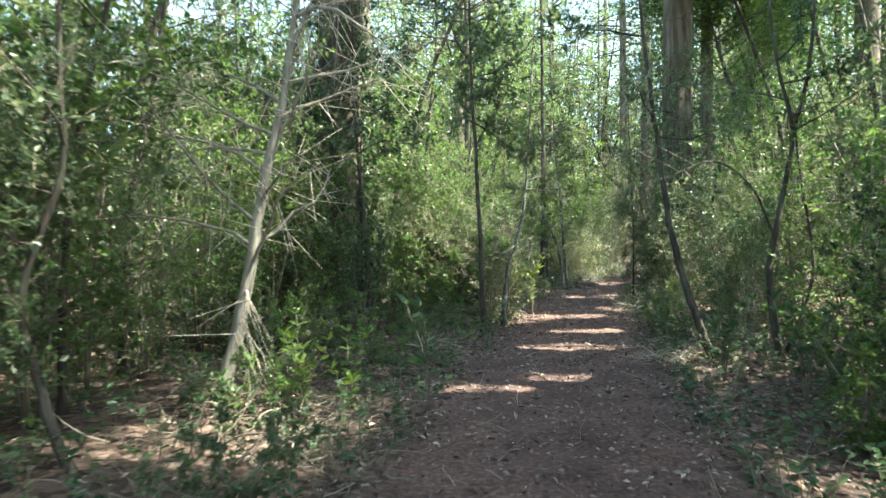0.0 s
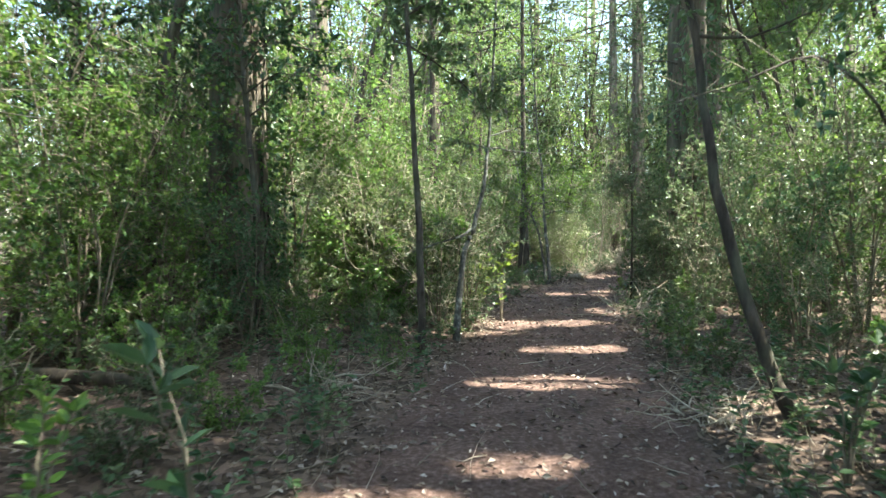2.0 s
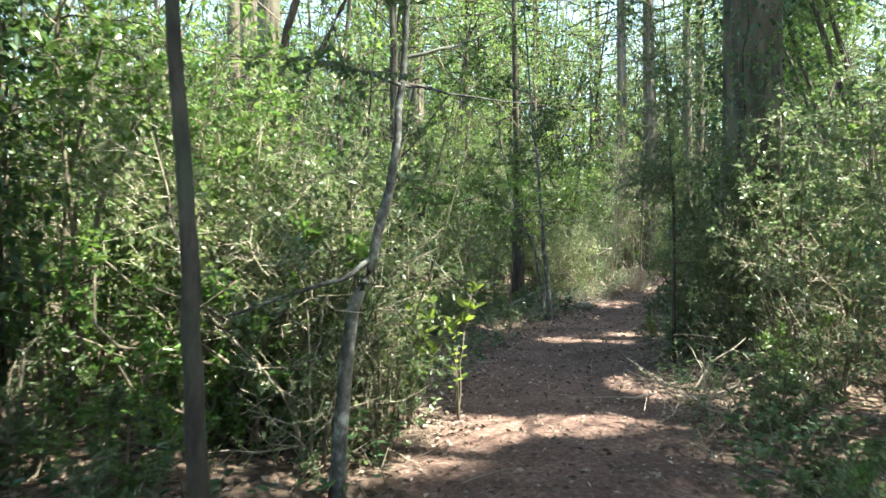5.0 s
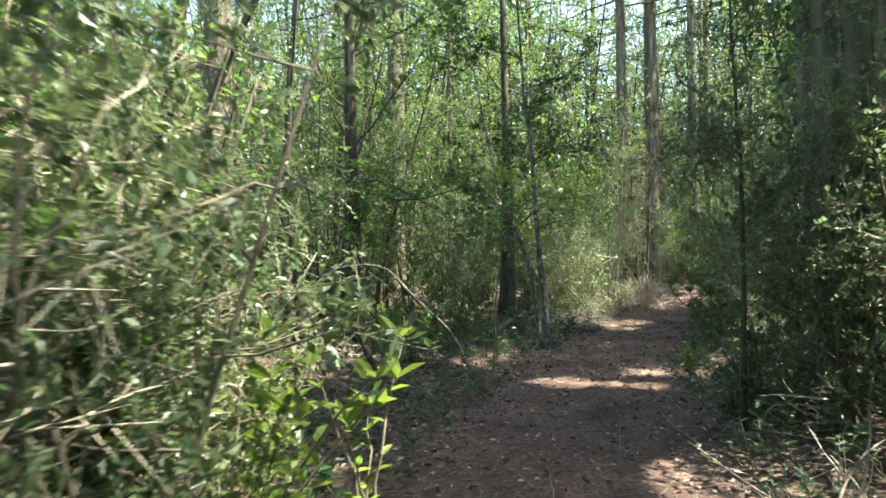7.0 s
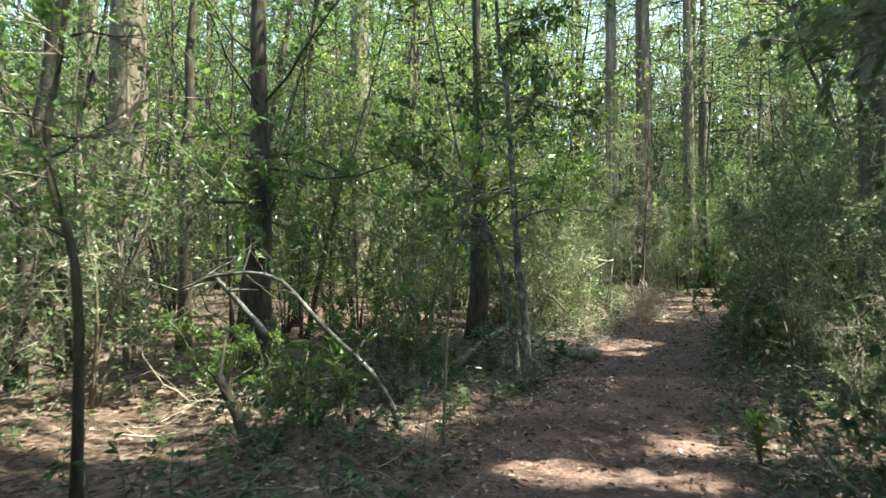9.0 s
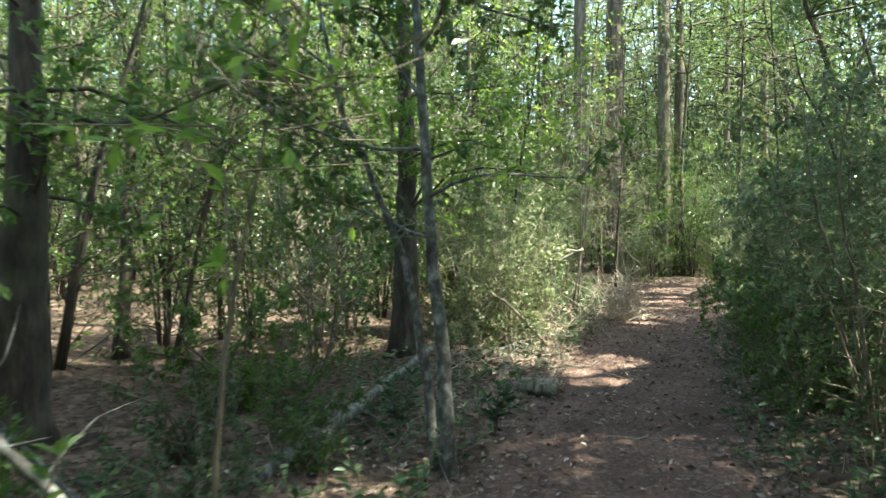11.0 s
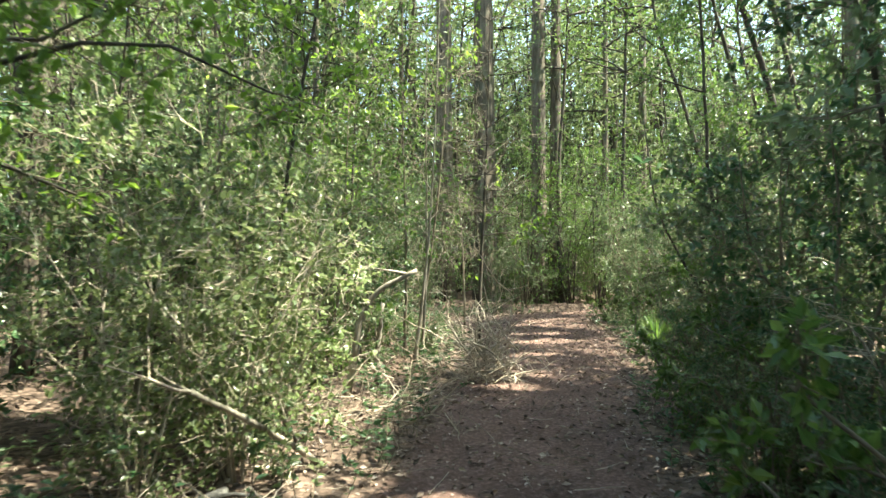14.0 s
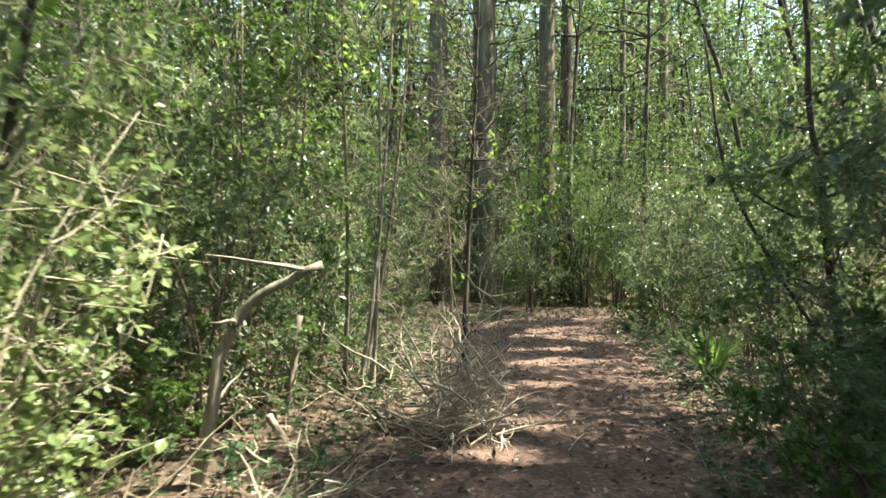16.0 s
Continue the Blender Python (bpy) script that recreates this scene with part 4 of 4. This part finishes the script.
for x, y, kind, size in ((0.65, 12.55, 0, 0.75), (0.2, 12.9, 2, 0.7), (0.1, 13.7, 0, 1.0), (0.35, 12.0, 5, 1.3), (0.3, 11.4, 4, 1.2), (-0.2, 12.1, 2, 0.75), (0.65, 12.0, 0, 0.6), (1.1, 11.5, 0, 0.75), (0.75, 11.1, 3, 0.8), (4.7, 14.5, 0, 0.9), (5.0, 13.8, 0, 1.0), (4.45, 15.3, 5, 1.0), (-0.4, 12.6, 2, 0.8), (-1.2, 10.0, 1, 0.7), (-2.0, 10.1, 2, 0.8), (-2.7, 9.5, 1, 0.9), (-2.9, 11.2, 2, 1.0), (-0.8, 10.9, 5, 0.9),
                         (-0.6, 7.3, 4, 0.5), (-1.2, 7.9, 5, 0.7), (-0.3, 8.6, 4, 0.45), (-1.8, 7.0, 4, 0.6), (0.15, 9.95, 5, 0.5), (-0.9, 6.5, 5, 0.55), (-0.1, 10.5, 4, 0.55),
                         (-1.6, 8.7, 4, 0.7), (-2.4, 7.8, 5, 0.9), (-0.6, 9.5, 4, 0.6), (2.95, 8.7, 5, 0.45), (3.2, 9.5, 4, 0.5), (3.3, 10.3, 5, 0.7), (0.25, 9.1, 4, 0.35),
                         (1.6, 17.5, 4, 0.5), (2.2, 18.5, 5, 0.55), (1.2, 18.4, 4, 0.65), (2.7, 19.3, 4, 0.45), (1.9, 19.7, 5, 0.7), (1.45, 16.9, 5, 0.5), (0.6, 18.8, 4, 0.7), (2.5, 20.4, 4, 0.6), (6.3, 20.3, 4, 0.9), (6.85, 21.3, 1, 0.45), (7.35, 22.4, 0, 0.45), (7.9, 23.5, 1, 0.45), (8.35, 24.5, 0, 0.45), (8.9, 24.6, 1, 0.42), (8.95, 25.1, 4, 0.9), (8.0, 24.0, 4, 0.7), (6.7, 20.6, 4, 1.1), (7.7, 22.6, 4, 1.0)):
    plant(KINDS[kind], x, y, size, 67 * x + 31 * y)
    spots.append((x, y))
for x, y, size, turn in ((4.7, 23.6, 0.75, 10), (4.95, 24.6, 0.85, 140), (4.35, 24.7, 1.1, 230), (4.75, 25.5, 1.0, 60), (4.2, 23.3, 0.7, 300), (0.45, 12.1, 0.8, 45), (-0.1, 11.8, 0.9, 200), (0.9, 12.9, 0.6, 120), (0.3, 12.6, 0.9, 75), (0.75, 11.6, 0.7, 310), (-0.2, 12.3, 1.0, 160), (1.0, 12.2, 0.5, 250)):
    plant(VINE, x, y, size, turn)
    spots.append((x, y))
# low bushes in front of them, and on the open floor
for k in range(75):
    y = fill.uniform(0, 35)
    side = fill.choice((-1, 1))
    ty, tw = zip(*(LEFT if side < 0 else RIGHT))
    x = float(path_x(y)) + side * fill.uniform(float(path_w(y)) + 0.4, float(np.interp(y, ty, tw)) + 0.6)
    if free(x, y, 0.55):
        spots.append((x, y))
        plant(KINDS[4 + k % 2], x, y, fill.uniform(0.35, 0.8), fill.uniform(0, 360))
# thicket that closes the view where the path bends away
for k in range(90):
    x, y = fill.choice((fill.uniform(7.0, 10.6), fill.uniform(12.9, 19.0), fill.uniform(12.9, 19.0))), fill.uniform(37.9, 42.0)
    if free(x, y, 0.75) and (x - 12.0) ** 2 + (y - 40.2) ** 2 > 0.5:
        spots.append((x, y))
        plant((KINDS + TALL)[fill.choice((0, 2, 6, 7, 8))], x, y, fill.uniform(0.8, 1.1), fill.uniform(0, 360))
far_count = 0
for k in range(900):
    y = fill.uniform(-4, 70)
    side = fill.choice((-1, 1))
    off = fill.uniform(10.5 if side > 0 else 6.6, 25)
    x = float(path_x(min(y, 33))) + side * off
    if y > 42:
        x = fill.uniform(-20, 42)
    if far_count > 285 or not free(x, y, 1.9 if y < 44 else 2.3):
        continue
    far_count += 1
    spots.append((x, y))
    tall = fill.uniform(0.45, 0.7) if off < 14 else fill.uniform(0.8, 1.15)
    if y > 36:
        tall = fill.uniform(0.9, 1.4) if y < 46 else fill.uniform(1.5, 2.2)
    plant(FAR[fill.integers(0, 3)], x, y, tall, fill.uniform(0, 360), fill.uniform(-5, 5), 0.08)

# -- single things along the way --
broad_sapling(401, 1.24, 12.2, 1.05, 6, LEAF_LIME, "young shoot with large bright yellow-green leaves", 0.118, lean=(0.3, 0), per=12)
broad_sapling(402, 0.75, 11.9, 0.8, 5, LEAF_LIME, "bright green leafy sapling in the sun", 0.09)
broad_sapling(403, 1.62, 12.45, 1.0, 4, LEAF_LIME, "yellow-green leafy shoot at the edge of the path", 0.085)
broad_sapling(404, -0.95, 4.75, 0.6, 4, LEAF_LIME, "small sunlit seedling with pale green leaves", 0.08)
broad_sapling(405, -0.7, 5.0, 0.42, 3, LEAF_LIME, "low sunlit seedling on leaf litter", 0.08)
broad_sapling(406, -1.3, 4.3, 0.5, 4, LEAF_MID, "low leafy seedling on leaf litter", 0.07)
broad_sapling(407, 4.55, 16.95, 0.3, 6, LEAF_LIME, "small bright green plant at the edge of the path", 0.07)
broad_sapling(408, 2.5, 6.1, 0.75, 6, LEAF_DARK, "dark broad-leaved sapling beside the path", 0.1)
broad_sapling(409, 2.8, 5.3, 0.9, 6, LEAF_DARK, "dark broad-leaved sapling beside the path", 0.1)
broad_sapling(410, 1.9, 17.6, 0.6, 5, LEAF_MID, "green sapling with feathery leaves", 0.09)
broad_sapling(411, 9.6, 25.6, 0.5, 5, LEAF_DARK, "dark green low plant beside the path", 0.12)
broad_sapling(412, -0.1, 5.3, 1.0, 2, LEAF_DARK, "slim sapling with broad blue-green leaves", 0.15, per=7)
broad_sapling(418, -1.0, 4.9, 0.7, 3, LEAF_MID, "tall leafy seedling in a patch of sun", 0.09, per=12)
broad_sapling(419, -0.75, 5.5, 0.65, 3, LEAF_MID, "tall leafy seedling in a patch of sun", 0.085, per=12)
broad_sapling(421, -1.3, 4.1, 0.45, 4, LEAF_GREY, "leafy seedling beside a pale dead trunk", 0.07, per=11)
broad_sapling(413, 1.0, 13.2, 0.75, 5, LEAF_LIME, "bright sapling with long pointed leaves", 0.13)
broad_sapling(414, 0.85, 13.9, 0.7, 5, LEAF_MID, "green sapling at the edge of the litter", 0.12)
broad_sapling(415, 3.9, 20.1, 0.4, 5, LEAF_DARK, "low dark green plant beside the path", 0.09)
broad_sapling(416, 3.2, 19.9, 0.5, 6, LEAF_DARK, "low dark green plant in the shade", 0.09)
broad_sapling(417, 2.3, 20.3, 0.55, 6, LEAF_MID, "low green plant in the shade", 0.09)
rush_tuft(420, 10.25, 27.95, 110, 0.75)
stick(430, [(4.64, 21.18, 0.09), (4.5, 21.28, 0.08), (4.33, 21.4, 0.07)], 0.078, 0.062, BARK_PALE, "log", "short pale log with a sawn end beside the path", "log", 2, CUT_WOOD)
stick(445, [(3.3, 22.0, 0.05), (3.6, 22.25, 0.08), (4.05, 22.62, 0.1), (4.65, 23.25, 0.13)], 0.04, 0.025, BARK_GREY, "fallen_branch", "grey fallen branch lying among low plants", "branch", 3)
stick(431, [(2.35, 18.95, 0.06), (2.9, 20.3, 0.16), (3.3, 21.6, 0.2), (3.65, 22.4, 0.26)], 0.055, 0.035, BARK_GREY, "fallen_branch", "long grey fallen branch lying in undergrowth", "branch", 5)
stick(432, [(1.7, 18.72, 0.02), (1.34, 18.8, 0.33), (0.95, 18.84, 0.76), (0.6, 18.85, 1.15)], 0.045, 0.02, BARK_GREY, "fallen_branch", "pale forked branch propped up from the litter", "branch", 6)
stick(433, [(2.3, 17.55, 0), (2.11, 17.64, 0.4), (1.72, 17.7, 0.78), (1.36, 17.8, 1.14), (0.9, 17.97, 1.17), (0.55, 18.06, 1.04)], 0.024, 0.009, BARK_GREY, "fallen_branch", "arched grey dead branch above the litter", "branch", 9)
stick(434, [(1.31, 17.25, 0), (1.2, 17.25, 0.25), (1.08, 17.26, 0.52)], 0.045, 0.03, BARK_DARK, "stump", "short dark leaning stump", "stump", 3)
stick(435, [(5.23, 23.9, 0.02), (4.9, 23.5, 0.35), (4.5, 22.98, 0.7)], 0.022, 0.014, BARK_PALE, "fallen_branch", "pale stick leaning in the bushes", "branch", 4)
stick(436, [(2.48, 25.6, 0), (2.49, 25.6, 0.4), (2.47, 25.6, 0.85)], 0.05, 0.035, BARK_PALE, "stump", "pale broken stump in sunny litter", "stump", 3)
stick(437, [(4.62, 28.5, 0), (4.6, 28.5, 0.5)], 0.05, 0.04, BARK_PALE, "stump", "small pale broken stump", "stump")
stick(438, [(4.85, 24.15, 0.06), (4.5, 25.1, 0.22), (3.97, 26.5, 0.42)], 0.05, 0.04, BARK_PALE, "fallen_branch", "pale bark-patched fallen branch", "branch", 4)
stick(439, [(6.14, 27.2, 0), (6.17, 27.2, 0.4), (6.22, 27.2, 0.85)], 0.035, 0.025, BARK_PALE, "stump", "thin pale broken stem among brush", "stump", 3)
stick(440, [(5.62, 25.86, 0), (5.7, 25.82, 0.5), (5.77, 25.79, 0.85), (5.92, 25.75, 1.06), (6.25, 25.66, 1.24)], 0.043, 0.022, BARK_PALE, "dead_branch", "curved pale dead stem arching over brush", "branch", 3)
stick(441, [(6.14, 26.7, 0), (6.0, 26.72, 0.24)], 0.03, 0.026, BARK_PALE, "stump", "pale broken stub in the litter", "stump")
stick(442, [(-3.6, 8.6, 0.1), (-2.4, 8.3, 0.14), (-1.3, 8.0, 0.12)], 0.07, 0.05, BARK_DARK, "log", "dark rotting log in the shade", "log", 4)
stick(443, [(-0.9, 13.6, 0.3), (-0.3, 14.6, 0.9), (0.2, 15.4, 1.35)], 0.05, 0.03, BARK_DARK, "fallen_branch", "dark leaning dead branch in the bushes", "branch", 5)
twig_heap(450, 7.28, 26.75, 0.4, 0.8, 110, TWIG_PALE, "heap of dead brushwood at the edge of the path", rise=0.9, long=0.75)
twig_heap(451, 4.75, 14.3, 0.5, 0.5, 40, TWIG_PALE, "tangle of dead pale twigs under bushes", rise=0.6)
twig_heap(452, 2.35, 7.25, 0.3, 0.16, 26, TWIG_PALE, "pale dead twigs lying beside the path", rise=0.3, long=0.5)
twig_heap(453, 3.55, 12.6, 0.4, 0.35, 30, TWIG_PALE, "pale dead twigs under grey-green bushes", rise=0.6)
twig_heap(454, -0.05, 8.1, 0.25, 0.25, 18, TWIG_PALE, "small heap of bare pale twigs", rise=0.9, long=0.5)
twig_heap(455, -1.5, 8.9, 0.4, 0.25, 14, TWIG, "bare fallen twigs in the shade", rise=0.4, long=0.9)
twig_heap(456, 4.0, 21.6, 0.6, 0.2, 30, TWIG_PALE, "scattered pale sticks beside the path", rise=0.25, long=0.7)
twig_heap(457, 5.9, 27.9, 0.9, 0.3, 46, TWIG_PALE, "low tangle of brushwood and dry stalks", rise=0.5)

for k, (hx, hy, hr) in enumerate(((5.3, 26.9, 0.5), (6.35, 28.4, 0.6), (6.0, 25.3, 0.45), (4.9, 28.3, 0.7), (4.7, 22.4, 0.5), (5.3, 24.9, 0.5), (0.9, 17.9, 0.6), (4.9, 13.6, 0.45))):
    twig_heap(470 + k, hx, hy, hr, 0.28, 26, (TWIG_PALE, TWIG)[k % 2], "low tangle of brushwood and dry stalks", rise=0.55, long=0.65)

for k, (hx, hy, hr) in enumerate(((-1.6, 4.3, 0.6), (-0.75, 3.8, 0.45), (-0.95, 4.6, 0.4))):
    twig_heap(490 + k, hx, hy, hr, 0.22, 34, TWIG, "fine dead stalks and grass over leaf litter", name="dead_stalks", rise=0.7, long=0.4)

# ---- loose cover of the ground ----


def litter(seed, name, count, y0, y1, reach, size, mat, label, keep_path=0.25):
    """Fallen leaves lying on the ground, thin on the trodden middle."""
    rng = np.random.default_rng(seed)
    y = rng.uniform(y0, y1, count)
    off = rng.normal(0, reach, count)
    x = path_x(y) + off
    on = np.abs(off) < path_w(y) * 0.85
    keep = ~on | (rng.random(count) < keep_path)
    x, y = x[keep], y[keep]
    pos = np.stack([x, y, ground_z(x, y) + rng.uniform(0.004, 0.022, len(x))], 1)
    way = rng.normal(0, 1, (len(x), 3)) * np.array([1, 1, 0.22])
    sh = Shape()
    sh.leaves(pos, way, rng.uniform(0.5, 1.3, len(x)) * size, 0.5, rng, False, 0.15)
    tagged(new(name, sh.mesh(name, mat, False)), label, "leaf litter", kind="stuff")


def stalks(seed, count):
    """Dry stalks and fallen twigs on the forest floor."""
    rng = np.random.default_rng(seed)
    sh = Shape()
    for _ in range(count):
        y = rng.uniform(1, 36)
        side = rng.choice([-1, 1])
        x = float(path_x(y)) + side * (float(path_w(y)) * rng.uniform(0.0, 0.9) if rng.random() < 0.12 else float(path_w(y)) * rng.uniform(0.75, 1.3) + abs(rng.normal(0, 0.8)))
        p = np.array([x, y, float(ground_z(x, y)) + 0.01])
        line = limb(rng, p, (rng.normal(), rng.normal(), rng.uniform(0, 0.35)), rng.uniform(0.12, 0.45), 3, 0.2)
        r = rng.uniform(0.0015, 0.004)
        sh.tube(line, (r, r * 0.9, r * 0.7, r * 0.4), 3, cap=False)
    tagged(new("fallen_twigs", sh.mesh("fallen_twigs", STRAW)), "dry stalks and twigs strewn on the forest floor", "twigs", kind="stuff")


def herbs(seed, name, count, leaf, size, label, lo=0.95, spread=1.3, y0=0.0, y1=36.0):
    """Low leafy plants along both edges of the path."""
    rng = np.random.default_rng(seed)
    pos, way = [], []
    stem = Shape()
    for _ in range(count):
        y = rng.uniform(y0, y1)
        x = float(path_x(y)) + rng.choice([-1, 1]) * (float(path_w(y)) * lo + abs(rng.normal(0, spread)))
        z = float(ground_z(x, y))
        h = rng.uniform(0.08, 0.42)
        m = int(rng.integers(6, 15))
        s = rng.uniform(0.25, 1.0, m)
        tip = np.array([rng.normal(0, 0.1), rng.normal(0, 0.1), h])
        pos.append(np.array([x, y, z]) + s[:, None] * tip)
        a = rng.uniform(0, 2 * math.pi, m)
        way.append(np.stack([np.cos(a), np.sin(a), rng.uniform(0, 0.6, m)], 1))
        stem.tube([np.array([x, y, z - 0.01]), np.array([x, y, z]) + tip], (0.004, 0.002), 3, cap=False)
    pos, way = np.concatenate(pos), np.concatenate(way)
    sh = Shape()
    sh.leaves(pos, way, rng.uniform(0.6, 1.3, len(pos)) * size, 0.48, rng, True)
    ob = tagged(new(name, sh.mesh(name, leaf, False)), label, "undergrowth", kind="stuff")
    part("herb_stems", stem, TWIG, ob)


litter(501, "leaf_litter", 46000, -1, 37, 2.4, 0.055, LITTER, "brown dead leaves covering the forest floor", 0.5)
litter(502, "pale_litter", 15000, -1, 37, 1.6, 0.045, CHIPS, "pale dry leaves and bark flakes by the path", 0.4)
stalks(503, 2200)
herbs(504, "low_herbs", 2600, LEAF_DARK, 0.06, "low dark green plants along the path", 1.0, 1.7)
herbs(505, "seedlings", 1100, LEAF_GREY, 0.06, "small grey-green seedlings in the litter", 1.05, 1.5)
